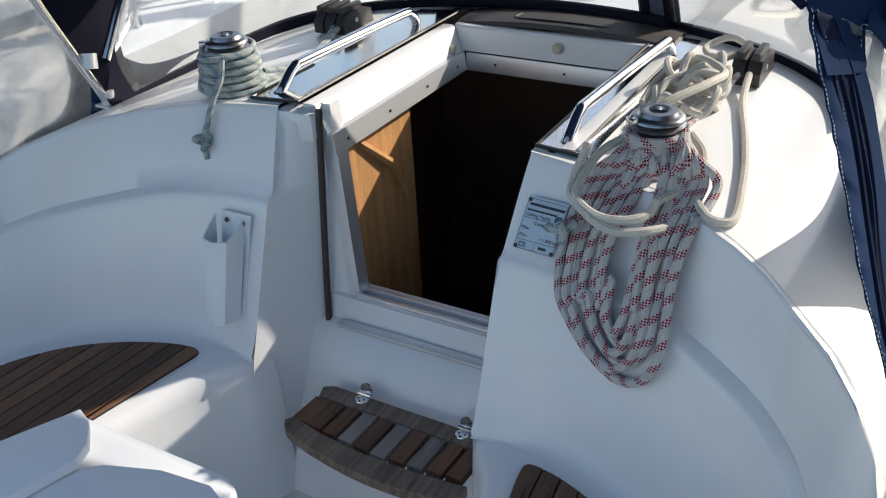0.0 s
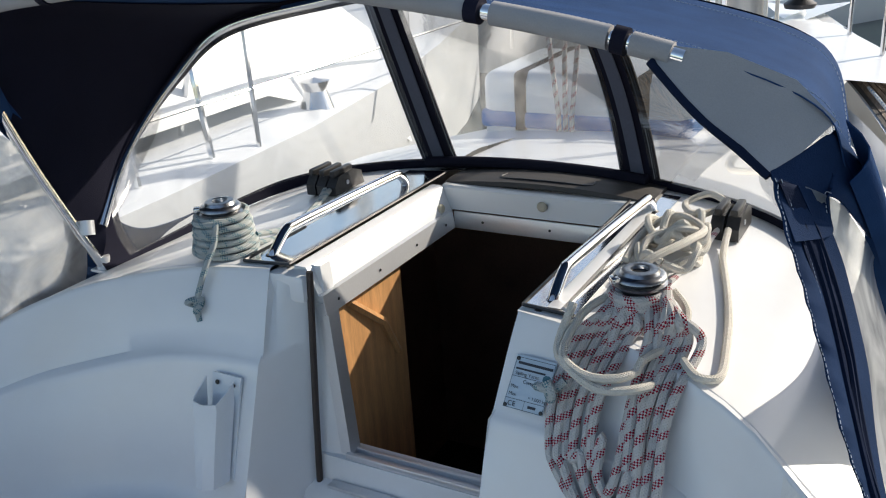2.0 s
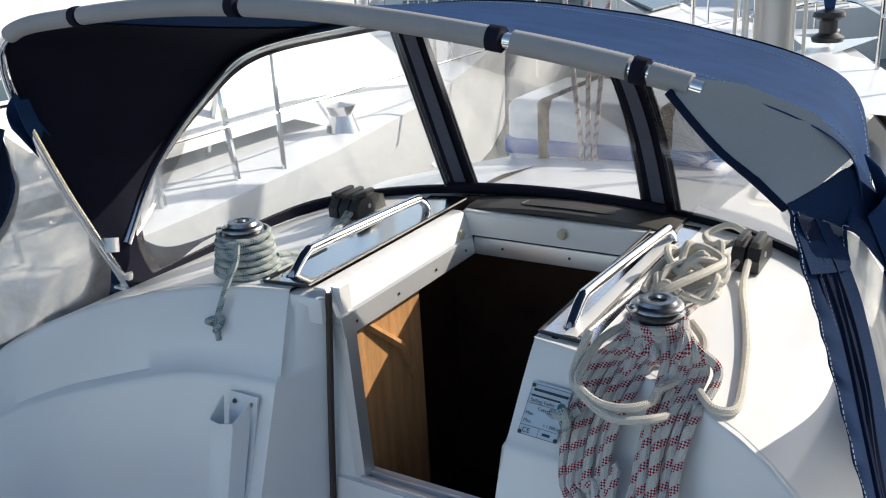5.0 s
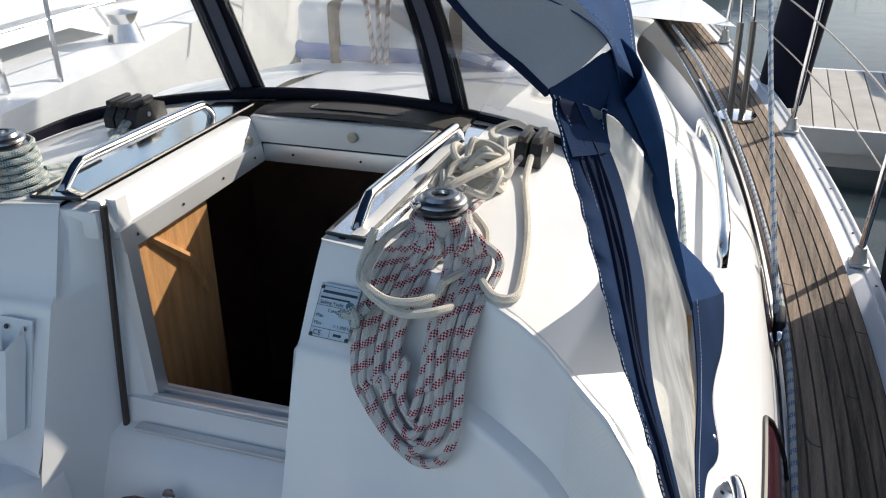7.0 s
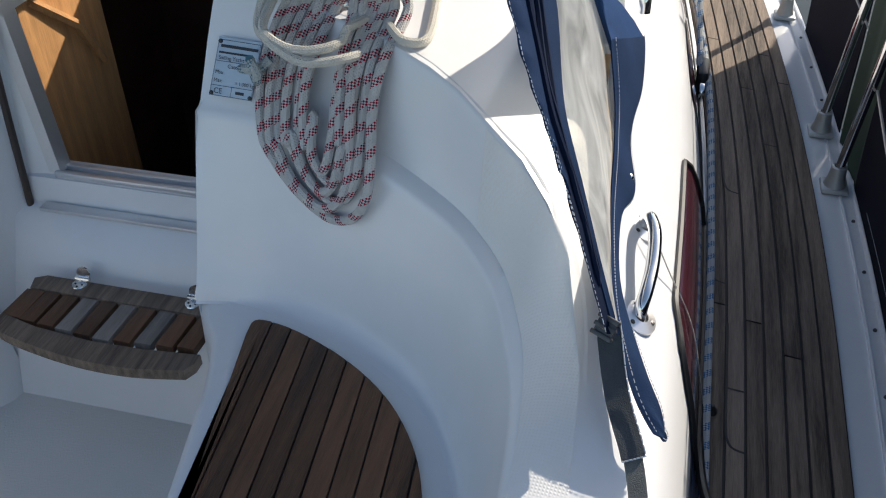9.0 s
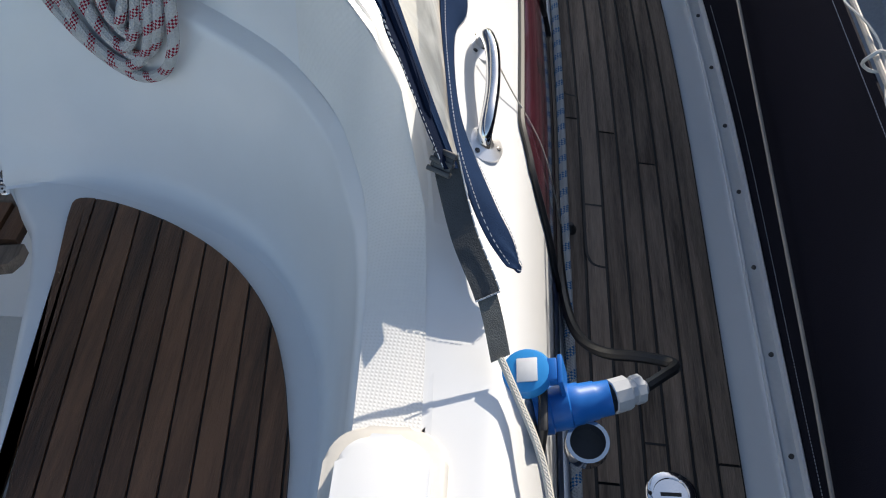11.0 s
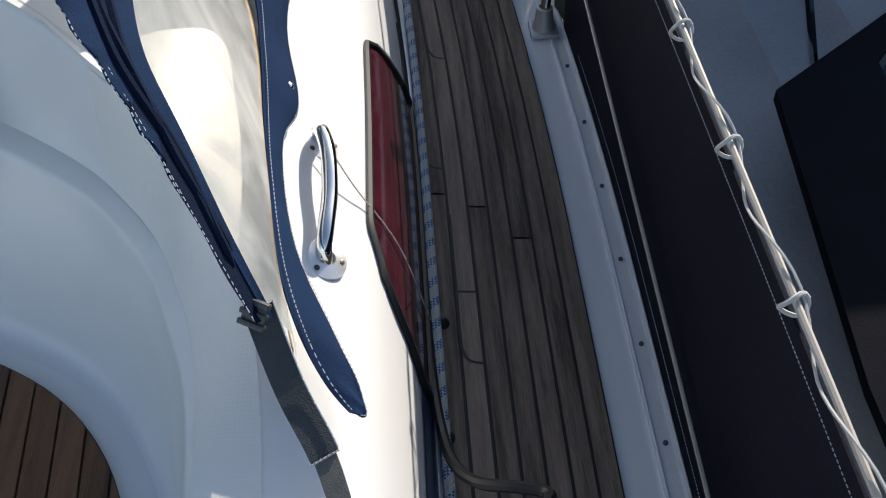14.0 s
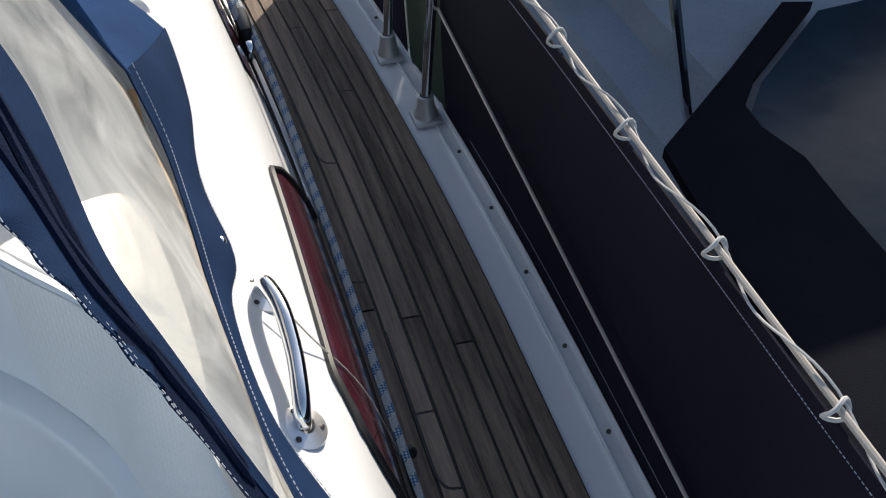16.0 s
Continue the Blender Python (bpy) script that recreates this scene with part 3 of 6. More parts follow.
for n in (0, 1):
    part("zip_band", thick(pane(lambda v: zip_k(n, v) - 0.017, lambda v: zip_k(n, v) + 0.017, 0, 1, 0.005, 4, 14), 0.003), NAVY_DARK, hood)
    part("zip", thick(pane(lambda v: zip_k(n, v) - 0.0055, lambda v: zip_k(n, v) + 0.0055, 0, 1, -0.006, 2, 14), 0.003), ZIPGREY, hood)
for k0, k1 in ((0.0, 0.045),):
    part("side_hem", thick(patch(front, k0, k1, 0.0, 1.0, 0.005, 6, 6), 0.002), NAVY_DARK, hood)
bm = tube(B(), [front(0.40 + 0.19 * i / 16, 0.0, -0.005) + Vector((0, -0.02, 0.016)) for i in range(17)], 0.016, 10)
part("foot_roll", bm, NAVY_DARK, hood, "dark rolled foot pocket")
part("aft_bow", tube(B(), LA[:-37], 0.0125, 10), STEEL, hood, "polished steel bow")
part("front_bow", tube(B(), [p + Vector((0, -0.015, -0.015)) for p in LF[:-14]], 0.0125, 10), STEEL, hood, "polished steel bow")
# grey sleeves on the aft bow
for k0, k1 in ((0.25, 0.330), (0.337, 0.452), (0.461, 0.598), (0.608, 0.658)):
    pts = [pick(LA, k0 + (k1 - k0) * i / 14) for i in range(15)]
    part("bow_sleeve", tube(B(), pts, 0.0185, 12), GREYLINE, hood, "grey padded sleeve")

part("bow_sleeve", tube(B(), [pick(LA, 0.668 + 0.018 * i / 6) for i in range(7)], 0.0175, 12), GREYLINE, hood, "grey padded sleeve")
for k0 in (0.3325, 0.4545, 0.600, 0.663):
    part("binding", tube(B(), [pick(LA, k0 - 0.003), pick(LA, k0), pick(LA, k0 + 0.003)], 0.0205, 12), NAVY_DARK, hood, "navy binding round the bow")
for v in (0.16, 0.9):
    part("canopy_seam", dashes(B(), [top(0.22 + 0.66 * i / 60, v, 0.004) for i in range(61)], 0.0007, 0.008), PALE_THREAD, hood, kind="stuff")
for n in (0, 1):
    for dk in (-0.0145, 0.0145):
        part("zip_seam", dashes(B(), [front(zip_k(n, v) + dk, v, -0.006) for v in (0.04 + 0.9 * i / 30 for i in range(31))], 0.0006, 0.007), PALE_THREAD, hood, kind="stuff")

# side curtains aft of the bow: a folded band with painted fold shade, a milky window, and canvas outside
STRIP = [(0.811, 1.347, 1.654), (0.855, 1.298, 1.567), (0.892, 1.257, 1.495), (0.938, 1.20, 1.396), (0.984, 1.154, 1.312), (1.032, 1.105, 1.215), (1.077, 1.055, 1.123)]
OUTER = [(0.89, 1.42, 1.60), (0.92, 1.53, 1.50), (0.938, 1.623, 1.40), (1.0, 1.65, 1.20), (1.02, 1.62, 1.115), (1.04, 1.52, 1.09), (1.05, 1.41, 1.068), (1.063, 1.30, 1.055), (1.078, 1.18, 1.042), (1.10, 1.07, 1.03)]
FLAP_UP = [(1.0, 1.66, 1.20), (1.02, 1.62, 1.115), (1.032, 1.52, 1.09), (1.04, 1.41, 1.068), (1.052, 1.30, 1.055), (1.068, 1.18, 1.042), (1.09, 1.10, 1.025), (1.116, 1.05, 0.995), (1.141, 1.022, 0.975)]
FLAP_LOW = [(1.045, 1.97, 1.07), (1.057, 1.775, 1.05), (1.06, 1.63, 1.04), (1.074, 1.49, 1.02), (1.060, 1.395, 1.028), (1.080, 1.23, 1.0), (1.12, 1.117, 0.982), (1.157, 1.05, 0.966), (1.160, 1.028, 0.965), (1.152, 1.018, 0.969)]


WEBBING = material("dark_grey_webbing", (0.045, 0.053, 0.062), 0.8, vary=0.25, scale=30, bump=0.5, bump_scale=500)
# two tones of the side canvas; the darker one carries the folds' shade
NAVY_MID = material("shade_toned_navy_canvas", (0.010, 0.017, 0.040), 0.85, vary=0.3, scale=9, bump=0.35, bump_scale=420, spec=0.04)
NAVY_SKIRT = material("side_navy_canvas", (0.013, 0.030, 0.075), 0.85, vary=0.3, scale=9, bump=0.35, bump_scale=420, spec=0.04)
CHROME_SNAP = material("snap_chrome", (0.8, 0.8, 0.8), 0.2, 1.0, vary=0.05)
STITCH = PALE_THREAD
PALE_WEB = material("faded_webbing", (0.13, 0.135, 0.13), 0.85, vary=0.25, scale=40, bump=0.5, bump_scale=600)
TAG = material("tan_leather_tag", (0.36, 0.20, 0.09), 0.6, vary=0.2, scale=30)
AMBER = material("yellowed_vinyl_edge", (0.50, 0.33, 0.14), 0.5, vary=0.3, scale=20)
for side in (1, -1):
    def hs(p):
        return Vector((CX + side * p[0], p[1], p[2]))
    ls, lo = ([along(q, i / 50) for i in range(51)] for q in (STRIP, OUTER))
    fu, fl = ([along(q, i / 50) for i in range(51)] for q in (FLAP_UP, FLAP_LOW))
    bm = sheet(B(), [[hs(a.lerp(b, v) + Vector((0.012 * math.sin(math.pi * v), 0, 0))) for v in (v0 + (1.15 - v0) * j / 6 for v0 in (0.38 - 0.10 * ease(8, 20, i) - 0.17 * ease(17, 32, i) - 0.05 * ease(34, 48, i),) for j in range(7))] for i, (a, b) in enumerate(zip(ls, lo))])
    part("side_window", bm, VINYL_SIDE, hood, "milky vinyl side window").visible_shadow = False
    bm = sheet(B(), [[hs(a.lerp(b, v) + Vector((0.012 * math.sin(math.pi * v) - 0.002, -0.003, 0.003))) for v in (1.0 - 0.012 / (b - a).length, 1.0, 1.0 + 0.006 / (b - a).length)] for a, b in zip(ls[16:], lo[16:])])
    if side > 0:
        part("window_edge", thick(bm, 0.001), AMBER, hood, "yellowed edge of the vinyl window")
    at = lambda i, v: ls[i].lerp(lo[i], v) + Vector((0.012 * math.sin(math.pi * v) + 0.003, -0.004, 0.002))
    p_, q_, e1, e2 = ls[0] + Vector((0, 0, 0.004)), Vector((0.871, 1.432, 1.690)), Vector((0.905, 1.47, 1.61)), Vector((0.93, 1.54, 1.52))
    upper = [p_, p_.lerp(q_, 0.3), p_.lerp(q_, 0.6), q_, q_.lerp(e1, 0.4), q_.lerp(e1, 0.75), e1, e1.lerp(e2, 0.5), e2]
    arch = [at(7, 0.02), at(6, 0.30), at(5, 0.44), at(3, 0.52), at(1, 0.62), at(0, 0.78), at(0, 1.0), at(2, 1.14), at(4, 1.22)]
    bm = sheet(B(), [[hs(a.lerp(b, v)) for v in (0, 0.25, 0.5, 0.75, 1.0)] for a, b in zip(curve(upper, 4), curve(arch, 4))])
    if side > 0:
        part("corner_canvas", thick(bm, 0.002), NAVY_SKIRT, hood, "navy canvas corner above the side window")
    if side > 0:
        part("corner_seam", dashes(B(), [hs(p + Vector((-0.004, -0.006, 0.004))) for p in curve([a.lerp(b, 0.90) for a, b in zip(upper, arch)][1:], 4)]), STITCH, hood, kind="stuff")
    rows, seam1, seam2, seam3 = [], [], [], []
    for i, (a, b) in enumerate(zip(ls, lo)):
        d = (b - a).normalized()
        full = (b - a).length
        wob = 0.003 * math.sin(i * 1.7) + 0.002 * math.sin(i * 0.6 + 1)
        w = full * (0.45 - 0.10 * ease(8, 20, i) - 0.19 * ease(17, 32, i) - 0.06 * ease(34, 48, i))
        back = Vector((0, -0.004, 0))
        rows.append([hs(a + d * wob + back), hs(a + d * (0.012 + wob) + Vector((0, -0.014, 0.004))), hs(a + d * (w * 0.30) + Vector((0.006, 0.008, -0.004))), hs(a + d * (w * 0.42) + Vector((0, -0.020 - 0.002 * math.sin(i), 0.007))), hs(a + d * (w * 0.8) + Vector((0.008, -0.006, 0))), hs(a + d * w + Vector((0.012, -0.004, 0)))])
        seam1.append(hs(a + d * (0.012 + wob) + Vector((0, -0.018, 0.005))))
        seam2.append(hs(a + d * (w * 0.94) + Vector((0.009, -0.009, 0.003))))
        seam3.append(hs(a + d * (w * 0.45) + Vector((0, -0.021, 0.008))))
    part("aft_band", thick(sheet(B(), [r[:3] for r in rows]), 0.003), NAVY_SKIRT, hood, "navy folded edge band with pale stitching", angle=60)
    # inner cloth and pleats: shade between the folds is put into the navy
    part("inner_band", thick(sheet(B(), [r[2:5] for r in rows]), 0.003), NAVY_MID, hood, "navy folded cloth inside the edge band, darkened with fold shade", angle=60)
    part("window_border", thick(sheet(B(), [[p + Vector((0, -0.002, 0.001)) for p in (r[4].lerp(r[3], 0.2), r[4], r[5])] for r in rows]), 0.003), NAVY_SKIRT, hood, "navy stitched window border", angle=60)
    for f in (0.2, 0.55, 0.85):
        part("pleat", tube(B(), [r[2].lerp(r[4], f) + Vector((0, -0.008 + 0.004 * math.sin(0.5 * i + 9 * f), 0.004)) for i, r in enumerate(rows)][4:46], [0.001] + [0.0045] * 40 + [0.001], 6), NAVY_MID, hood, "pleat of the folded cloth, darkened with fold shade")
    for seam in (seam1, seam2, seam3):
        part("band_seam", dashes(B(), seam), STITCH, hood, kind="stuff")
    # canvas outside and its scalloped skirt lying on the cabin
    rows, seam = [], []
    for i, (a, b) in enumerate(zip(fu, fl)):
        wave = 0.004 * math.sin(i * 0.43) + 0.003 * math.sin(i * 0.19 + 2)
        row = [hs(a.lerp(b, v) + Vector((0.010 + 0.006 * math.sin(math.pi * v) + wave * v, 0, 0.010 + 0.003 * math.sin(i * 0.9) * v))) for v in (0, 0.25, 0.5, 0.75, 1.0)]
        rows.append(row)
        seam.append(row[0].lerp(row[1], 0.3) + Vector((side * 0.002, 0, 0.003)))
    part("skirt", thick(sheet(B(), rows), 0.0025), NAVY_SKIRT, hood)
    part("skirt_seam", dashes(B(), seam), STITCH, hood, kind="stuff")
    part("skirt_hem", dashes(B(), [r[4].lerp(r[3], 0.16) + Vector((side * 0.001, 0, 0.003)) for r in rows]), STITCH, hood, kind="stuff")
    if side > 0:
        for q in ((1.050, 1.681, 1.066), (1.052, 1.845, 1.086), (1.074, 1.50, 1.05)):
            part("snap_button", lathe(B(), [(0, 0.004), (0.004, 0.0035), (0.0065, 0.001), (0.007, -0.002)], (0, 0, 0), 14, Matrix.Translation(hs(q)) @ Matrix.Rotation(radians(50), 4, "Y")), CHROME_SNAP, hood, "polished snap button")
        part("tag", thick(sheet(B(), [[hs((1.002 + 0.012 * u, 1.655 - 0.022 * v, 1.185 - 0.05 * v)) for u in (0, 0.5, 1)] for v in (0, 0.5, 1)]), 0.002), TAG, hood, "tan leather tag")
    # canvas from the bow down to the skirt
    up_line = [Vector(p) for p in curve([(0.862, 1.45, 1.70), (0.885, 1.53, 1.59), (0.89, 1.60, 1.45), (0.87, 1.68, 1.32), (0.85, 1.80, 1.215), (0.84, 2.05, 1.20)], 10)]
    dn_line = [Vector(p) for p in curve([(0.888, 1.43, 1.62), (0.92, 1.53, 1.50), (0.938, 1.623, 1.40), (1.0, 1.66, 1.20), (1.03, 1.76, 1.09), (1.045, 1.97, 1.07)], 10)]
    bm = sheet(B(), [[hs(a.lerp(b, v) + Vector((0.012 + 0.034 * math.sin(math.pi * (0.12 + 0.88 * v)), 0, 0.006))) for v in (0, 0.2, 0.4, 0.6, 0.8, 1.0)] for a, b in zip(up_line, dn_line)])
    part("side_canvas", thick(bm, 0.002), NAVY, hood)
    bm = sheet(B(), [[hs(a.lerp(b, v)) for v in (0, 0.5, 1.0)] for a, b in zip(curve([q_, e1, e2], 5), curve([(0.875, 1.47, 1.69), (0.915, 1.52, 1.61), (0.94, 1.58, 1.52)], 5))])
    part("corner_gusset", thick(bm, 0.002), NAVY, hood)
    # grey lining turned back at the corner
    if side > 0:
        bm = sheet(B(), [[hs(p) for p in row] for row in (
            ((0.625, 1.418, 1.806), (0.63, 1.41, 1.79), (0.635, 1.405, 1.785)), ((0.735, 1.424, 1.794), (0.72, 1.40, 1.745), (0.705, 1.385, 1.722)),
            ((0.823, 1.43, 1.759), (0.79, 1.39, 1.71), (0.765, 1.365, 1.684)), ((0.875, 1.437, 1.706), (0.842, 1.388, 1.674), (0.811, 1.347, 1.656)))])
        part("turned_lining", thick(bm, 0.003), GREYLINE, hood, "grey lining turned back at the corner")
        part("edge_piping", tube(B(), curve([hs(p) for p in ((0.635, 1.404, 1.784), (0.705, 1.384, 1.72), (0.765, 1.364, 1.682), (0.811, 1.346, 1.652))], 5), 0.0065, 6), NAVY_MID, hood, "dark navy piped edge")
    # strap, buckle and lashing down to the coaming
    bm = B()
    sp = [hs(p) for p in ((1.078, 1.056, 1.12), (1.10, 1.01, 1.05), (1.13, 0.96, 1.0), (1.147, 0.91, 0.955))]
    sc = curve(sp, 6)
    sheet(bm, [[p + Vector((0.0055 * side, 0.0032, 0)) * w + Vector((0, 0, 0.003)) for w in (-2.4, 0, 2.4)] for p in sc[:13]])
    part("strap", thick(bm, 0.002), WEBBING, hood, "dark grey webbing strap")
    part("strap_edge", dashes(B(), [p + Vector((0.0132 * side, 0.0077, 0.006)) for p in sc[:13]], 0.0009, 0.012, 0.9), STITCH, hood, kind="stuff")
    bm = sheet(B(), [[p + Vector((0.0055 * side, 0.0032, 0)) * w for w in (-1.9, 0, 1.9)] for p in sc[10:]])
    part("strap_tail", thick(bm, 0.002), PALE_WEB, hood, "faded grey webbing tail")
    part("strap_fray", dashes(B(), [sc[12] + Vector((0.0055 * side, 0.0032, 0)) * w + Vector((0, -0.002, 0.006)) for w in (-2.5, -1, 0.5, 2, 2.6)], 0.0012, 0.004, 0.8), STITCH, hood, kind="stuff")
    bm = B()
    for y0, y1 in ((-0.014, -0.008), (-0.003, 0.003), (0.008, 0.014)):
        block(bm, (-0.015, y0, -0.004), (0.015, y1, 0.004), 0.0015, Matrix.Translation(sp[0] + Vector((-0.003 * side, -0.008, 0.006))) @ Euler((radians(50), 0, radians(-30 * side))).to_matrix().to_4x4())
    block(bm, (-0.013, -0.012, -0.004), (0.013, 0.012, 0.001), 0.0015, Matrix.Translation(sp[0] + Vector((-0.003 * side, -0.008, 0.006))) @ Euler((radians(50), 0, radians(-30 * side))).to_matrix().to_4x4())
    part("buckle", bm, material("grey_plastic", (0.07, 0.07, 0.073), 0.4) if "grey_plastic" not in bpy.data.materials else bpy.data.materials["grey_plastic"], hood)
    part("lashing", tube(B(), curve([hs(p) for p in ((1.147, 0.91, 0.955), (1.165, 0.87, 0.945), (1.187, 0.814, 0.94), (1.20, 0.768, 0.93), (1.205, 0.72, 0.925))], 5), 0.0045, 6, uv=True), ROPE_WHITE, hood)
    # feet of the bows
    if side < 0:
        foot = part("bow_foot", block(B(), (-0.03, -0.02, 0), (0.03, 0.02, 0.008), 0.003, Matrix.Translation(hs((0.845, 1.625, roof_z(0.845, 1.625))))), ALU, hood)
        part("socket", tube(B(), [hs((0.845, 1.625, 1.17)), hs((0.845, 1.628, 1.21))], 0.017, 10), ALU, foot)
        part("bow_joint", tube(B(), [hs((0.85, 1.60, 1.275)), hs((0.856, 1.61, 1.31))], 0.019, 10), ALU, hood)

# ---- side deck planks ----
deck = thing("teak_side_deck", "weathered grey-brown teak side deck with black caulking", "deck", kind="structure")
part("caulking", sheet(B(), [[Vector((x - nar(y), y, deck_z(x - nar(y), y) + 0.002)) for x in (0.46, 0.6, 0.728)] for y in (-0.8 + 0.1 * i for i in range(72))]), CAULK, deck)
PITCH = 0.0345
rng = random.Random(4)
for i in range(7):
    x0 = 0.728 - PITCH * (i + 1) + 0.002
    x1 = x0 + PITCH - 0.0052
    cuts = [-0.8]
    while cuts[-1] < 6.0:
        cuts.append(min(cuts[-1] + rng.uniform(1.5, 2.6), 6.2))
    for a, b in zip(cuts, cuts[1:]):
        n = max(2, int((b - a) / 0.15))
        rows = []
        for j in range(n + 1):
            y = a + 0.002 + (b - a - 0.004) * j / n
            q = [(x0, 0.0), (x0, 0.006), (x1, 0.006), (x1, 0.0)]
            rows.append([Vector((x - nar(y), y, deck_z(x - nar(y), y) + h)) for x, h in q])
        bm = sheet(B(), rows)
        part("plank", bm, TEAK_SHADE, deck, smooth=False)

for seam, y, run in ((0.521, 1.29, 0.30), (0.4865, 1.703, 0.28), (0.521, 2.02, 0.22)):
    pts = [(seam + 0.001, y + run), (seam + 0.001, y + 0.5 * run), (seam + 0.001, y + 0.045), (seam + 0.004, y + 0.018), (seam + 0.013, y + 0.004), (seam + PITCH - 0.002, y)]
    line = curve([(px_ - nar(py_), py_, deck_z(px_ - nar(py_), py_) + 0.0066) for px_, py_ in pts], 6)
    rows = []
    for i, p in enumerate(line):
        d_ = (line[min(i + 1, len(line) - 1)] - line[max(i - 1, 0)]).normalized()
        w_ = Vector((-d_.y, d_.x, 0)) * 0.0022
        rows.append([p - w_, p + Vector((0, 0, 0.0004)), p + w_])
    part("caulked_nib", sheet(B(), rows), CAULK, deck)
for x_, y_ in ((0.5555, 1.425), (0.659, 2.25), (0.6245, 0.98)):
    part("caulked_butt", sheet(B(), [[Vector((x_ - PITCH * u - nar(y_), y_ + w_, deck_z(x_ - PITCH * u - nar(y_), y_) + 0.0068)) for u in (0.05, 0.5, 0.95)] for w_ in (-0.002, 0.002)]), CAULK, deck)

# ---- toe rail, guard rail and weather cloth ----
rail = thing("toe_rail", "silver aluminium toe rail screwed along the deck edge", "toe rail")
bm = B()
sheet(bm, [[Vector((x - nar(y), y, deck_z(0.8 - nar(y), y) + h)) for x, h in ((0.785, -0.004), (0.7855, 0.004), (0.789, 0.005), (0.791, 0.001), (0.812, 0.001), (0.815, 0.007), (0.819, 0.008), (0.823, 0.003), (0.826, -0.01))] for y in (-0.9 + 0.1 * i for i in range(78))])
part("rail_body", bm, material("matt_alloy_rail", (0.72, 0.73, 0.74), 0.5, 0.1, vary=0.08, scale=8, bump=0.05), rail, angle=30)
for j in range(24):
    y = -0.218 + 0.172 * j
    bm = B()
    lathe(bm, [(0.0, 0.004), (0.0035, 0.0035), (0.0042, 0.001), (0.0042, 0)], (0.803 - nar(y), y, deck_z(0.8 - nar(y), y) + 0.001), 10)
    part("screw", bm, material("dark_screw", (0.12, 0.12, 0.12), 0.4, 0.8) if j == 0 else bpy.data.materials["dark_screw"], rail)

CLOTH = material("faded_dark_cloth", (0.012, 0.0115, 0.020), 0.75, vary=0.35, scale=2.5, bump=0.3, bump_scale=420, spec=0.06)
cloth = thing("weather_cloth", "dark navy weather cloth laced between guard wire and toe rail", "weather cloth")
def cloth_at(y, h):
    z0 = deck_z(0.8, y) + 0.004
    return Vector((0.824 - 0.017 * h - nar(y) + 0.004 * math.sin(5 * y + 3 * h) * math.sin(math.pi * h), y, z0 + (1.155 - z0) * h))
part("cloth_panel", thick(sheet(B(), [[cloth_at(-0.8 + 0.06 * i, h) for h in (0, 0.12, 0.25, 0.4, 0.55, 0.7, 0.85, 0.97)] for i in range(50)]), 0.003), CLOTH, cloth)
for h in (0.93, 0.08):
    part("cloth_seam", dashes(B(), [cloth_at(-0.6 + 0.1 * i, h) + Vector((-0.004, 0, 0)) for i in range(27)]), STITCH, cloth, kind="stuff")
fore_cloth = thing("weather_cloth", "dark navy weather cloth ahead of the boarding gate", "weather cloth")
part("cloth_panel", thick(sheet(B(), [[cloth_at(2.38 + 0.049 * i, h) for h in (0, 0.25, 0.5, 0.75, 0.99)] for i in range(12)]), 0.003), CLOTH, fore_cloth)
gate_cloth = thing("gate_cloth", "dark green cloth tied across the boarding gate", "weather cloth")
part("cloth_panel", thick(sheet(B(), [[cloth_at(2.14 + 0.038 * i, h) + Vector((0.006 * math.sin(2.2 * i), 0, 0)) for h in (0, 0.25, 0.5, 0.75, 1.0)] for i in range(7)]), 0.003), material("dark_green_cloth", (0.015, 0.035, 0.02), 0.8, vary=0.3), gate_cloth)
wires = thing("guard_wires", "white-covered guard wires between the stanchions", "guard wire")
WIRE = material("wire_cover", (0.42, 0.38, 0.34), 0.45, 0.1)
part("wire", tube(B(), [(0.803 - nar(y), y, 0.612 + 0.15 * y) for y in (-0.9, 0, 1, 2.13)], 0.0032, 6), WIRE, wires)
part("wire", tube(B(), [(0.804 - nar(y), y, 1.159 + 0.03 * max(y - 1.5, 0)) for y in (-0.9 + 0.2 * i for i in range(30))], 0.0038, 8), WIRE, wires)
part("wire", tube(B(), [(0.812 - nar(y), y, 0.95 + 0.03 * max(y - 1.5, 0)) for y in (2.32 + 0.2 * i for i in range(15))], 0.0032, 6), WIRE, wires)
WHITE_LINE = material("white_cord", (0.50, 0.49, 0.48), 0.8)
lace = []
for i in range(150):
    y = -0.3 + 2.35 * i / 149
    a = 2 * math.pi * (y - 0.995) / 0.215
    lace.append((0.804 - nar(y) + 0.0085 * math.cos(a), y, 1.159 + 0.0095 * math.sin(a)))
part("lacing", tube(B(), lace, 0.0016, 5), WHITE_LINE, cloth, "white lacing cord")
for i in range(-5, 6):
    y = 0.995 + 0.215 * i
    ring = [(0.804 + 0.013 * math.cos(a), y + 0.004 * math.sin(2 * a), 1.154 + 0.014 * math.sin(a)) for a in (2 * math.pi * j / 14 for j in range(14))]
    part("lacing_ring", tube(B(), ring, 0.0024, 6, closed=True), WHITE_LINE, cloth)


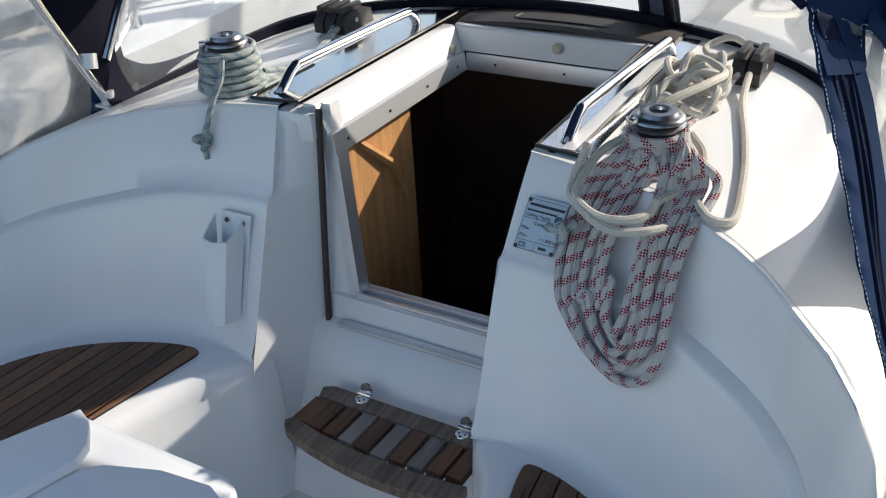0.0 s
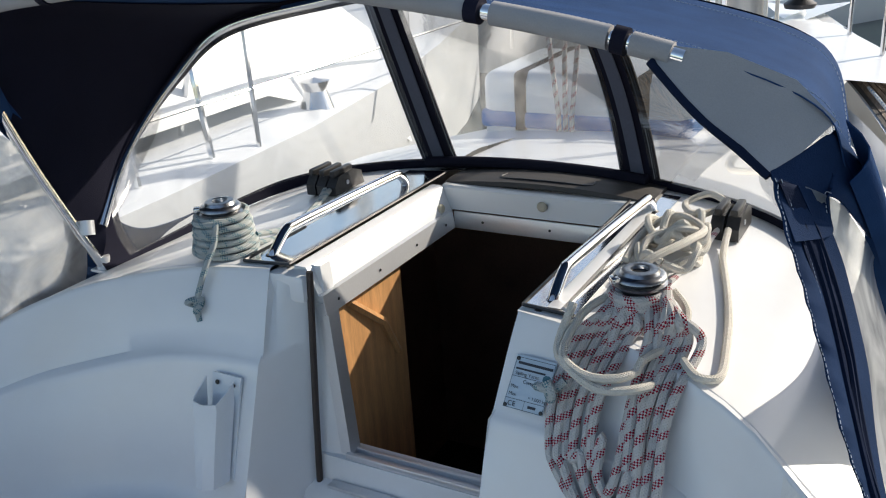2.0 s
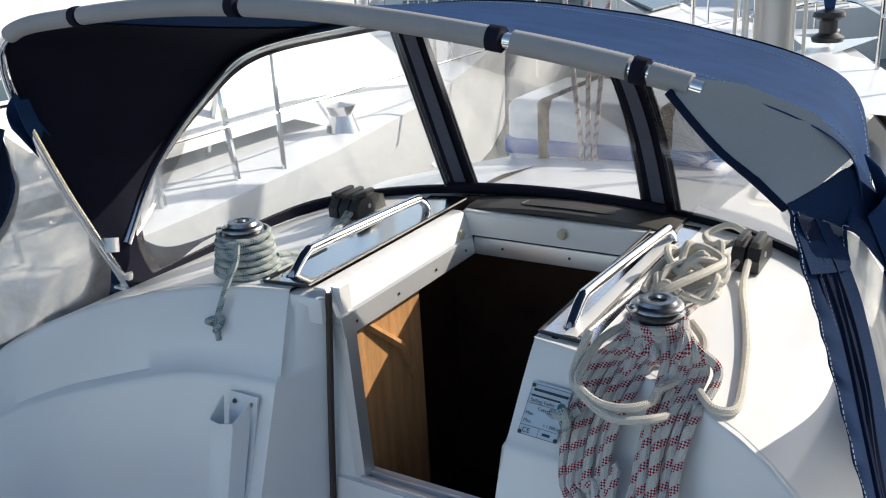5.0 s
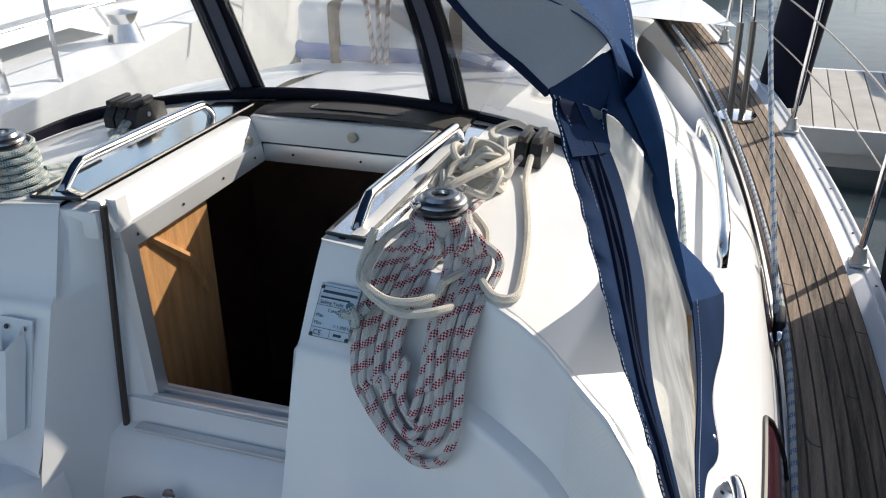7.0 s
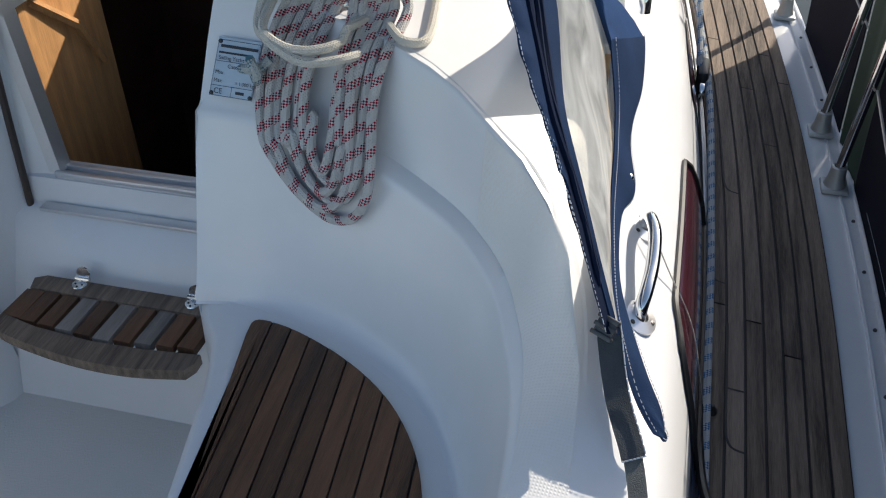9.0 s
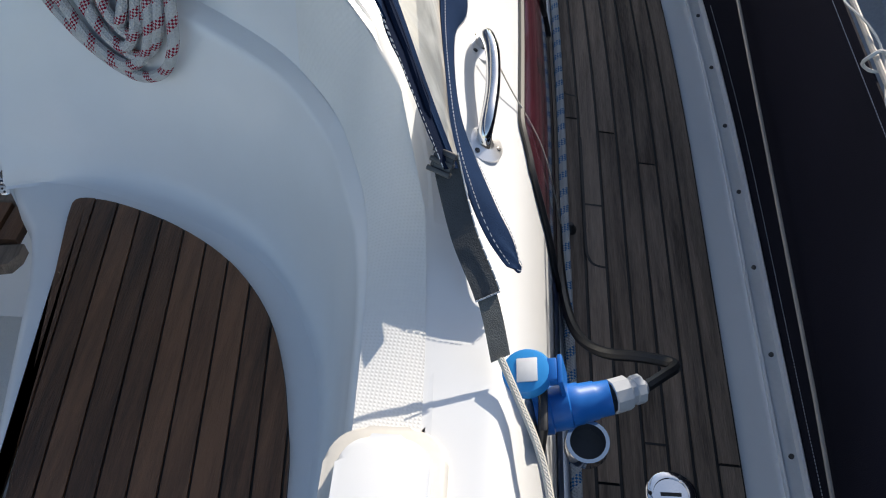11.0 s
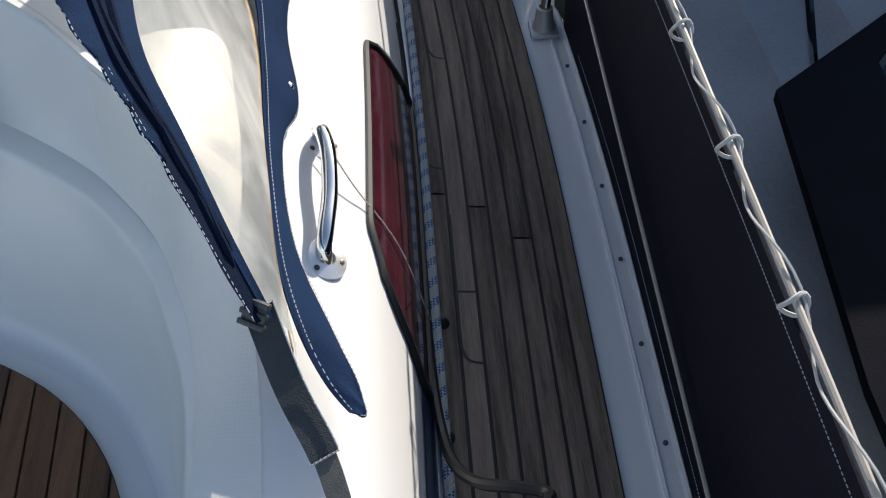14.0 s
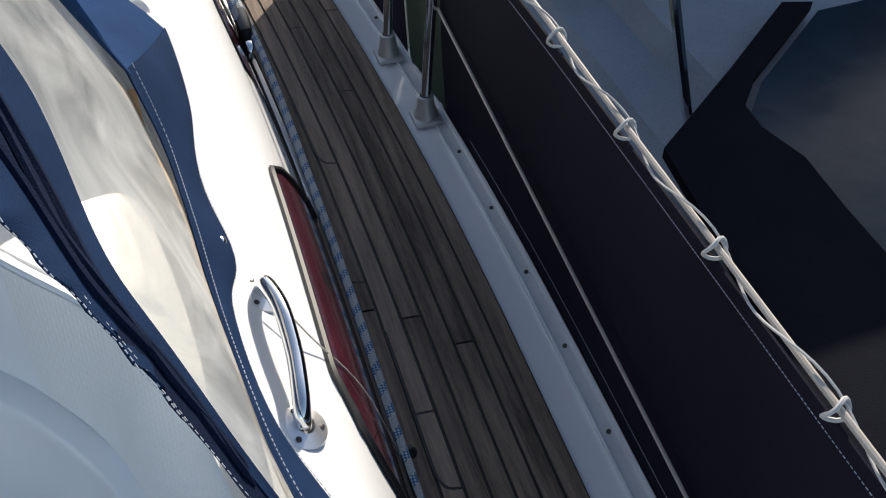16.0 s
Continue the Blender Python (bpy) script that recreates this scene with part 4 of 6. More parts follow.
def stanchion(y, lean=0.0):
    x = 0.775 - nar(y)
    z = deck_z(x, y)
    st = thing("stanchion", "polished steel stanchion in a cast alloy base", "stanchion", "stanchions along the deck edge", at=(x, y, z))
    bm = B()
    block(bm, (x - 0.03, y - 0.03, z), (x + 0.03, y + 0.03, z + 0.012), 0.005)
    lathe(bm, [(0.026, 0.01), (0.02, 0.03), (0.017, 0.06), (0.012, 0.062)], (x, y, z), 14)
    part("base", bm, material("cast_alloy", (0.5, 0.5, 0.49), 0.45, 0.6) if "cast_alloy" not in bpy.data.materials else bpy.data.materials["cast_alloy"], st)
    part("pole", tube(B(), [(x, y, z + 0.05), (x + 0.02, y, z + 0.3), (x + 0.04, y, z + 0.54)], 0.0105, 10), STEEL, st)
    return st


for y in (2.135, 2.37, 3.0, 4.1, 5.3):
    stanchion(y)

# ---- water ----
def water_material():
    m = material("harbour_water", (0.018, 0.032, 0.034), 0.08, vary=0.3, scale=0.4, bump=0.6, bump_scale=3.0, spec=0.16)
    return m
solid("water", slab(B(), [(-1500, -1500), (1500, -1500), (1500, 1500), (-1500, 1500)], -0.5, -0.35), water_material(), "dark green harbour water", "water", kind="structure")

# ---- cockpit seats in teak ----
def clip(poly, n, d):
    """The part of a polygon of (x, y) with n . p <= d."""
    out = []
    for a, b in zip(poly, poly[1:] + poly[:1]):
        da, db = n[0] * a[0] + n[1] * a[1] - d, n[0] * b[0] + n[1] * b[1] - d
        if da <= 0:
            out.append(a)
        if da * db < 0:
            t = da / (da - db)
            out.append((a[0] + (b[0] - a[0]) * t, a[1] + (b[1] - a[1]) * t))
    return out


arc = curve([(-0.345, 1.352, 0), (-0.334, 1.374, 0), (-0.27, 1.367, 0), (-0.176, 1.33, 0), (-0.085, 1.275, 0), (-0.017, 1.212, 0), (0.035, 1.138, 0), (0.068, 1.06, 0), (0.092, 0.97, 0), (0.112, 0.85, 0), (0.13, 0.5, 0), (0.135, -0.2, 0)], 4)
OUTLINE = [(p.x, p.y) for p in arc] + [(-0.205, -0.2), (-0.215, 0.5), (-0.255, 0.84), (-0.30, 1.09)]
DX, DY = 0.047, -0.53
LEN = math.hypot(DX, DY)
NX, NY = -DY / LEN, DX / LEN       # across the planks, outboard
for side in (1, -1):
    seat = thing("teak_seat", "dark oiled teak slats with black caulking on the cockpit seat", "seat", "cockpit seats", kind="structure")
    def sx(q):
        return [(x if side > 0 else 2 * CX - x, y) for x, y in (q if side > 0 else q[::-1])]
    part("caulking", slab(B(), sx(OUTLINE), 0.700, 0.7125), CAULK, seat, smooth=False)
    d0 = NX * -0.345 + NY * 1.352
    for i in range(-5, 13):
        a, b = d0 + 0.0405 * i + 0.0018, d0 + 0.0405 * (i + 1) - 0.0018
        poly = clip(clip(OUTLINE, (NX, NY), b), (-NX, -NY), -a)
        mx, my = sum(p[0] for p in poly) / max(len(poly), 1), sum(p[1] for p in poly) / max(len(poly), 1)
        if len(poly) < 3:
            continue
        poly = [(x + (mx - x) * 0.006, y + (my - y) * 0.006) for x, y in poly]
        part("plank", slab(B(), sx(poly), 0.7125, 0.7175), TEAK, seat, smooth=False)

# ---- folding step ----
step = thing("folding_step", "weathered teak slatted folding step with curved front edge", "step", at=(-0.72, 1.5, 0.575))
bm = B()
slab(bm, [(-0.935, 1.478), (-0.485, 1.478), (-0.485, 1.524), (-0.92, 1.524), (-0.945, 1.510)], 0.572, 0.594, 0.003)
part("back_rail", bm, TEAK_SHADE, step)
fr = curve([(-0.955, 1.372, 0), (-0.93, 1.345, 0), (-0.85, 1.322, 0), (-0.72, 1.303, 0), (-0.6, 1.303, 0), (-0.49, 1.322, 0)], 5)
part("front_rail", slab(B(), [(p.x, p.y) for p in fr] + [(-0.478, 1.345), (-0.478, 1.372), (-0.6, 1.358), (-0.72, 1.356), (-0.85, 1.368), (-0.94, 1.392)], 0.568, 0.594, 0.003), TEAK_SHADE, step)
rng = random.Random(9)
PALE = material("bleached_teak", (0.27, 0.235, 0.21), 0.8, vary=0.35, scale=7, bump=0.6, bump_scale=60, stretch=(9, 0.6, 4), rand=0.4)
for i in range(10):
    x = -0.945 + 0.0455 * i
    w = 0.038 if i else 0.046
    y0 = 1.366 + 0.004 * abs(i - 5)
    part("slat", slab(B(), [(x, y0), (x + w, y0 - 0.001), (x + w + 0.004, 1.474), (x + 0.006, 1.474)], 0.574, 0.5935, 0.002), PALE if i in (3, 5, 7) else TEAK, step)
for x in (-0.93, -0.53):
    part("batten", block(B(), (x - 0.012, 1.36, 0.545), (x + 0.012, 1.51, 0.571), 0.003), TEAK_SHADE, step)
for x, y in ((-0.833, 1.528), (-0.562, 1.526)):
    bm = B()
    lathe(bm, [(0, 0.0025), (0.016, 0.002), (0.017, 0)], (x, y - 0.018, 0.5945), 14)
    lathe(bm, [(0, 0.0025), (0.016, 0.002), (0.017, 0)], (0, 0, 0), 14, Matrix.Translation((x, y + 0.004, 0.608)) @ Matrix.Rotation(radians(75), 4, "X"))
    tube(bm, [(x - 0.017, y - 0.003, 0.598), (x + 0.017, y - 0.003, 0.598)], 0.005, 8)
    hg = part("hinge", bm, STEEL, step, "polished steel hinge")
    bm = B()
    for dx, dy in ((-0.008, -0.02), (0.008, -0.02), (0, -0.028)):
        lathe(bm, [(0, 0.0012), (0.0022, 0.001), (0.0025, 0)], (x + dx, y + dy, 0.5968), 8)
    part("screw", bm, BLACK, hg)

# ---- cockpit table ----
table = thing("cockpit_table", "white plastic folding cockpit table with rounded leaves", "table", at=(-0.95, 0.75, 0.3))


def rounded(x0, y0, x1, y1, r, n=6):
    out = []
    for cx, cy, a0 in ((x1 - r, y1 - r, 0), (x0 + r, y1 - r, 90), (x0 + r, y0 + r, 180), (x1 - r, y0 + r, 270)):
        out += [(cx + r * math.cos(radians(a0 + 90 * i / n)), cy + r * math.sin(radians(a0 + 90 * i / n))) for i in range(n + 1)]
    return out


PLASTIC = material("white_plastic", (0.74, 0.77, 0.80), 0.4, vary=0.03, scale=4)
part("table_body", slab(B(), rounded(-1.10, 0.30, -0.66, 0.955, 0.04), 0.78, 0.885, 0.012), PLASTIC, table)
part("leaf", slab(B(), [(-1.10, 0.30), (-0.665, 0.30), (-0.665, 0.90)] + [(-0.70, 0.915), (-0.80, 0.905), (-0.90, 0.87), (-0.93, 0.84), (-0.935, 0.80), (-1.10, 0.79)], 0.887, 0.905, 0.004), PLASTIC, table)
part("leaf", slab(B(), [(-1.32, 0.35), (-1.06, 0.35), (-0.93, 0.84), (-0.945, 0.88), (-0.99, 0.925), (-1.03, 0.94)], 0.907, 0.926, 0.005), PLASTIC, table)
part("pedestal", lathe(B(), [(0.09, 0.286), (0.085, 0.3), (0.045, 0.32), (0.04, 0.78)], (-0.9, 0.6, 0), 20), ALU, table)

# ---- winch handle pocket ----
pocket = thing("handle_pocket", "white plastic winch handle pocket screwed beside the companionway", "pocket", at=(-1.14, 1.48, 0.9))
bm = B()
rows = []
for z, y, w in ((0.808, 1.439, 0.031), (0.84, 1.447, 0.033), (0.90, 1.463, 0.037), (0.985, 1.488, 0.042), (1.0, 1.49, 0.042)):
    ring = []
    for dx, dy in ((-1, 0), (-1.05, -0.8), (-0.8, -1.15), (0, -1.3), (0.7, -1.0), (0.95, -0.4), (1, 0)):
        rise = 0.034 * ease(-0.9, 0.0, dy) * ease(0.985, 1.0, z)
        ring.append((-1.136 + 0.04 * (0.9 - z) + dx * w, y + dy * 0.045 + 0.2 * rise, z + rise - 0.012))
    rows.append(ring)
sheet(bm, rows)
part("pocket_body", thick(bm, 0.004), PLASTIC, pocket)
bm = B()
sheet(bm, [[(-1.160, 1.444, 0.795), (-1.094, 1.444, 0.795)], [(-1.174, 1.513, 1.026), (-1.090, 1.513, 1.026)]])
part("back_plate", thick(bm, 0.006), PLASTIC, pocket)
bm = B()
for x in (-1.154, -1.108):
    bm = B()
    lathe(bm, [(0, 0.003), (0.005, 0.002), (0.006, 0)], (0, 0, 0), 10, Matrix.Translation((x, 1.503, 1.008)) @ Matrix.Rotation(radians(75), 4, "X"))
    part("screw", bm, BLACK, pocket)

# ---- grab rails on the cabin roof, with polished plates under them ----
for x0, x1, px0, px1 in ((-1.118, -1.098, -1.165, -1.032), (-0.408, -0.382, -0.452, -0.345)):
    plate = thing("polished_plate", "polished steel plate on the cabin roof beside the hatch", "plate", "plates beside the hatch", at=(px0, 1.7, 1.24))
    rows = []
    for y in (1.66, 1.9, 2.15, 2.42):
        rows.append([(px0 + (px1 - px0) * i / 5, y, max(roof_z(px0 - CX + (px1 - px0) * i / 5, y), 1.238 if i in (5,) else 0) + 0.006) for i in range(6)])
    part("plate_sheet", thick(sheet(B(), rows), 0.003), STEEL, plate)
    rim = [Vector(rows[3][5]), Vector(rows[0][5]), Vector(rows[0][0]), Vector(rows[1][0])] if px0 < -1 else [Vector(rows[3][0]), Vector(rows[0][0]), Vector(rows[0][5])]
    part("plate_trim", tube(B(), [q for a, b in zip(rim, rim[1:]) for q in (a, a.lerp(b, 0.5), b)], 0.004, 6), BLACK, plate, "black rubber edge trim")
    gr = thing("roof_grab_rail", "polished steel grab rail along the cabin roof", "grab rail", "grab rails beside the hatch", at=(x0, 1.7, 1.245))
    path = curve([(x0, 1.705, 1.243), (x0, 1.72, 1.258), (x0, 1.765, 1.288), (x0 + 0.001, 1.81, 1.293), ((x0 + x1) / 2, 2.03, 1.293), (x1, 2.22, 1.292), (x1, 2.255, 1.285), (x1, 2.28, 1.262), (x1, 2.285, 1.243)], 5)
    part("rail_tube", tube(B(), path, 0.0125, 12), STEEL, gr)
    for q in (path[0], path[-1]):
        part("rail_foot", lathe(B(), [(0.0125, 0.012), (0.02, 0.004), (0.021, 0)], (q.x, q.y, q.z - 0.004), 16), BLACK, gr)

# ---- winches ----
CHROME = material("worn_chrome", (0.62, 0.63, 0.65), 0.17, 1.0, vary=0.08, scale=30, bump=0.03)
WORN = material("scuffed_dark_chrome", (0.36, 0.37, 0.39), 0.3, 1.0, vary=0.35, scale=45, bump=0.15, bump_scale=90)
DRUM = material("dark_drum", (0.16, 0.16, 0.17), 0.3, 0.9, vary=0.2, scale=30)


def winch(x, y, tall):
    """tall: its height as a share of the larger size."""
    z = roof_z(x - CX, y) - 0.004
    w = thing("winch", "chromed sheet winch with rope wound on its drum", "winch", "cabin roof winches", at=(x, y, z))
    part("base", lathe(B(), [(r, h * tall) for r, h in [(0.05, 0), (0.05, 0.012), (0.046, 0.018), (0.042, 0.022)]], (x, y, z), 28), CHROME, w)
    part("drum", lathe(B(), [(r, h * tall) for r, h in [(0.042, 0.02), (0.036, 0.04), (0.033, 0.065), (0.034, 0.09), (0.042, 0.108)]], (x, y, z), 28), DRUM, w)
    top_ = part("self_tailer", lathe(B(), [(r, h * tall) for r, h in [(0.040, 0.106), (0.050, 0.112), (0.052, 0.118), (0.045, 0.122), (0.045, 0.126), (0.051, 0.130), (0.050, 0.134), (0.046, 0.139), (0.038, 0.141), (0.034, 0.149), (0.022, 0.151), (0.018, 0.149), (0.016, 0.139)]], (x, y, z), 32), WORN, w)
    part("stripper_ring", lathe(B(), [(r, h * tall) for r, h in [(0.0462, 0.1215), (0.0475, 0.124), (0.0462, 0.1265)]], (x, y, z), 28), BLACK, top_)
    part("socket", lathe(B(), [(r, h * tall) for r, h in [(0.0, 0.1405), (0.0165, 0.1407)]], (x, y, z), 16), BLACK, top_)
    bm = B()
    block(bm, (-0.008, -0.012, 0), (0.008, 0.012, 0.012), 0.003, Matrix.Translation((x - 0.035, y - 0.042, z + 0.128 * tall)) @ Matrix.Rotation(radians(40), 4, "Z"))
    part("feeder_arm", bm, CHROME, top_)
    return z


WR, WL = (-0.230, 1.70), (-1.266, 1.715)
zr = winch(*WR, 0.80)
zl = winch(*WL, 0.92)

# ---- ropes ----
def rope(name, label, paths, r, mat, category="rope", closed=False):
    t = thing(name, label, category)
    for i, p in enumerate(paths):
        part("strand", tube(B(), p, r, 8, closed=closed, uv=True), mat, t)
    return t


def wall_y(x, z):
    """How far forward the cockpit moulding stands at x and z, starboard of the companionway."""
    b, c, e = along(BASE[:5], (x + 0.478) / 0.573), along(CREASE[:5], (x + 0.478) / 0.568), along([(p[0], p[1], roof_z(p[0] - CX, p[1])) for p in EDGE[:5]], (x + 0.456) / 0.551)
    if z < c.z:
        return b.y + (c.y - b.y) * (z - b.z) / (c.z - b.z)
    return c.y + (e.y - c.y) * min((z - c.z) / (e.z - c.z), 1.0)


rng = random.Random(21)
R = 0.0092
loops = []
spec = [(-0.346, -0.118, 0.920, 0.0), (-0.328, -0.156, 0.937, 0.008), (-0.309, -0.138, 0.952, 0.0), (-0.290, -0.174, 0.967, 0.010), (-0.272, -0.161, 0.987, 0.004), (-0.254, -0.192, 1.007, 0.014)]
for i, (xl, xr, zb, lift) in enumerate(spec):
    wide = xr - xl
    wob = lambda: rng.uniform(-0.004, 0.004)
    side_pts = [(WR[0] - 0.045, 1.285 + 0.004 * i), (xl + 0.062 - 0.004 * i, 1.268), (xl + 0.03, 1.235), (xl + 0.010, 1.18), (xl + wob(), 1.11), (xl + 0.004 + wob(), 1.04), (xl + 0.020 + wob(), zb + 0.085), (xl + 0.32 * wide, zb + 0.030), (xl + 0.62 * wide, zb), (xl + 0.86 * wide, zb + 0.022), (xr - 0.002, zb + 0.075), (xr + wob(), (1.12 + zb) / 2 + 0.04), (xr - 0.004 + wob(), 1.12), (xr + 0.004, 1.19), (xr + 0.022 - 0.002 * i, 1.245), (-0.132 - 0.006 * i, 1.283), (WR[0] + 0.052, 1.295 + 0.003 * i)]
    pts = []
    for j, (x, z) in enumerate(side_pts):
        if j in (0, len(side_pts) - 1):
            y = WR[1] - 0.02 + 0.01 * (i % 3)
        elif z > 1.215:
            y = 1.64 - 0.30 * max(1.26 - z, 0) - 0.4 * lift
        else:
            y = wall_y(x, z) - R * 1.1 - lift
        pts.append((x, y, z))
    loops.append(curve(pts, 7))
# turns on the drum
turns = [(WR[0] + (0.043 + 0.009) * math.cos(a), WR[1] + 0.052 * math.sin(a), zr + 0.036 + 0.042 * a / (6 * math.pi)) for a in (6 * math.pi * i / 60 for i in range(61))]
loops.append([Vector(p) for p in turns])
# short limbs over the drum's shoulder
for dx, top_z, end in ((0.03, 1.285, -0.178), (0.045, 1.28, -0.158)):
    loops.append(curve([(WR[0] + dx, WR[1] - 0.04, top_z), (WR[0] + dx + 0.012, WR[1] - 0.075, top_z - 0.03), (end - 0.012, 1.60, 1.215), (end - 0.006, wall_y(end, 1.15) - 0.030, 1.15), (end, wall_y(end, 1.06) - 0.026, 1.06)], 6))
loops.append(curve([(WR[0] - 0.01, WR[1] - 0.052, 1.285), (WR[0] - 0.022, WR[1] - 0.075, 1.245), (WR[0] - 0.03, WR[1] - 0.09, 1.205)], 6))
rope("coiled_sheet", "red-flecked grey-white sheet coiled and hung from the winch", loops, R, ROPE_RED)

tail = curve([(-0.175, 2.19, 1.255), (-0.16, 2.08, 1.232), (-0.115, 1.92, 1.222), (-0.085, 1.80, 1.218), (-0.066, 1.70, 1.212), (-0.052, 1.61, 1.208), (-0.055, 1.572, 1.20), (-0.085, 1.56, 1.20), (-0.12, 1.60, 1.214), (-0.14, 1.625, 1.222), (-0.165, 1.60, 1.22), (-0.20, 1.52, 1.215), (-0.26, 1.50, 1.215), (-0.31, 1.515, 1.235), (-0.318, 1.565, 1.255), (-0.312, 1.62, 1.275), (-0.29, 1.675, 1.285), (-0.26, 1.70, 1.285)], 6)
tail2 = curve([(-0.325, 1.605, 1.30), (-0.335, 1.55, 1.235), (-0.30, 1.505, 1.225), (-0.24, 1.49, 1.20), (-0.18, 1.51, 1.20), (-0.145, 1.58, 1.195), (-0.135, 1.64, 1.235), (-0.145, 1.72, 1.26), (-0.18, 1.75, 1.285)], 6)
for p in tail:
    if p.y > 1.55:
        p.z = max(p.z, roof_z(p.x - CX, p.y) + 0.009)
rope("cream_line", "cream halyard tail looped round the coil and back to the clutch", [tail, tail2], 0.0082, ROPE_WHITE)
# a frayed end tied in the coil
rope("frayed_end", "stiff grey whipped rope end tied round the coil", [curve([(-0.378, 1.545, 1.145), (-0.357, 1.535, 1.15), (-0.335, 1.53, 1.158), (-0.318, 1.54, 1.172)], 5), curve([(-0.345, 1.518, 1.178), (-0.332, 1.512, 1.158), (-0.34, 1.522, 1.138), (-0.355, 1.54, 1.15), (-0.345, 1.52, 1.178)], 4)], 0.0085, ROPE_GREEN)

# knotted bundle behind the winch
pile = []
for i in range(7):
    a0, rr, cz = rng.uniform(0, 6.28), rng.uniform(0.035, 0.075), roof_z(0.5, 2.0) + 0.015 + 0.009 * i
    cx, cy = -0.262 + rng.uniform(-0.025, 0.025), 2.02 + rng.uniform(-0.06, 0.06)
    tilt = rng.uniform(-0.25, 0.25)
    pile.append(curve([(cx + rr * math.cos(a0 + a) * (1 + 0.15 * math.sin(2 * a)), cy + 1.25 * rr * math.sin(a0 + a), cz + 0.018 * math.sin(3 * a + i) + tilt * rr * math.cos(a)) for a in (2 * math.pi * j / 9 for j in range(10))], 5))
pile.append(curve([(-0.31, 1.86, 1.25), (-0.29, 1.80, 1.27), (-0.25, 1.83, 1.31), (-0.20, 1.93, 1.32), (-0.20, 2.06, 1.30), (-0.27, 2.10, 1.31), (-0.33, 2.05, 1.28), (-0.34, 1.95, 1.25)], 5))
pile.append(curve([(-0.28, 2.18, 1.245), (-0.24, 2.24, 1.27), (-0.20, 2.30, 1.275), (-0.26, 2.36, 1.28), (-0.31, 2.33, 1.26), (-0.28, 2.26, 1.26)], 5))
rope("knotted_halyard", "cream halyard bunched in a loose knot behind the winch", pile, 0.0085, ROPE_WHITE)
rope("clutch_line", "thin red-flecked line from the clutch to the winch", [curve([(-0.20, 2.2, 1.25), (-0.215, 2.05, 1.235), (-0.235, 1.85, 1.235), (-0.245, 1.74, 1.26)], 5)], 0.007, ROPE_RED)

# port winch: thin line wound many times, with a hanging end
wound = [(WL[0] + (0.062 + 0.006 * math.sin(a * 0.37) + 0.012 * (1 - i / 170)) * math.cos(a), WL[1] + (0.062 + 0.006 * math.cos(a * 0.41) + 0.012 * (1 - i / 170)) * math.sin(a), zl + 0.012 + 0.095 * i / 170 + 0.006 * math.sin(a * 0.5 + 1)) for i, a in ((i, 2 * math.pi * 11 * i / 170) for i in range(171))]
lead = curve([(WL[0] + 0.06, WL[1] + 0.02, zl + 0.03), (-1.21, 1.83, 1.235), (-1.235, 2.0, 1.235), (-1.28, 2.17, 1.25)], 5)
lead2 = curve([(WL[0] + 0.055, WL[1] + 0.05, zl + 0.04), (-1.215, 1.90, 1.24), (-1.25, 2.05, 1.24), (-1.30, 2.18, 1.25)], 5)
hang = curve([(WL[0] + 0.035, WL[1] - 0.06, zl + 0.10), (WL[0] + 0.04, WL[1] - 0.08, zl + 0.06), (WL[0] + 0.032, WL[1] - 0.105, zl + 0.02), (WL[0] + 0.02, 1.585, 1.19), (WL[0] + 0.012, 1.575, 1.15), (WL[0] + 0.02, 1.57, 1.115)], 5)
knot = curve([(WL[0] + 0.012 + 0.016 * math.cos(a), 1.572 + 0.012 * math.sin(2 * a), 1.155 + 0.014 * math.sin(a)) for a in (2 * math.pi * j / 8 for j in range(9))], 4)
rope("wound_line", "pale grey-green line wound on the winch with a knotted end", [[Vector(p) for p in wound], lead, lead2, hang, knot], 0.0075, ROPE_GREEN)

# ---- rope clutches ----
def clutch(x, y, turn, count):
    z = roof_z(x - CX, y)
    c = thing("rope_clutch", "black triple rope clutch bolted to the cabin roof", "rope clutch", "rope clutches", at=(x, y, z))
    for i in range(count):
        dx = (i - (count - 1) / 2) * 0.036
        bm = B()
        sheet(bm, [[(x + dx + w, y + yy, z + zz) for yy, zz in ((-0.07, 0), (-0.072, 0.03), (-0.05, 0.055), (0.02, 0.062), (0.065, 0.045), (0.075, 0))] for w in (-0.015, -0.011, 0.011, 0.015)])
        for w in (-0.015, 0.015):
            bm.faces.new([bm.verts.new((x + dx + w, y + yy, z + zz)) for yy, zz in ((-0.07, 0), (-0.072, 0.03), (-0.05, 0.055), (0.02, 0.062), (0.065, 0.045), (0.075, 0))])
        bd = part("clutch_body", bm, material("scuffed_black_plastic", (0.035, 0.035, 0.037), 0.45, vary=0.5, scale=40) if "scuffed_black_plastic" not in bpy.data.materials else bpy.data.materials["scuffed_black_plastic"], c, smooth=False)
        bm = B()
        block(bm, (x + dx - 0.009, y - 0.062, z + 0.056), (x + dx + 0.009, y + 0.03, z + 0.074), 0.004)
        part("lever", bm, BLACK, bd)
        part("bolt", tube(B(), [(x + dx - 0.017, y - 0.01, z + 0.03), (x + dx + 0.017, y - 0.01, z + 0.03)], 0.007, 8), ALU, bd)
    return c


clutch(-0.185, 2.265, 0, 2)
clutch(-1.31, 2.24, 0, 3)

# ---- builder's plate ----
bp_ = thing("builders_plate", "pale blue-grey engraved data plate riveted beside the companionway", "plate", at=(-0.43, 1.6, 1.12))


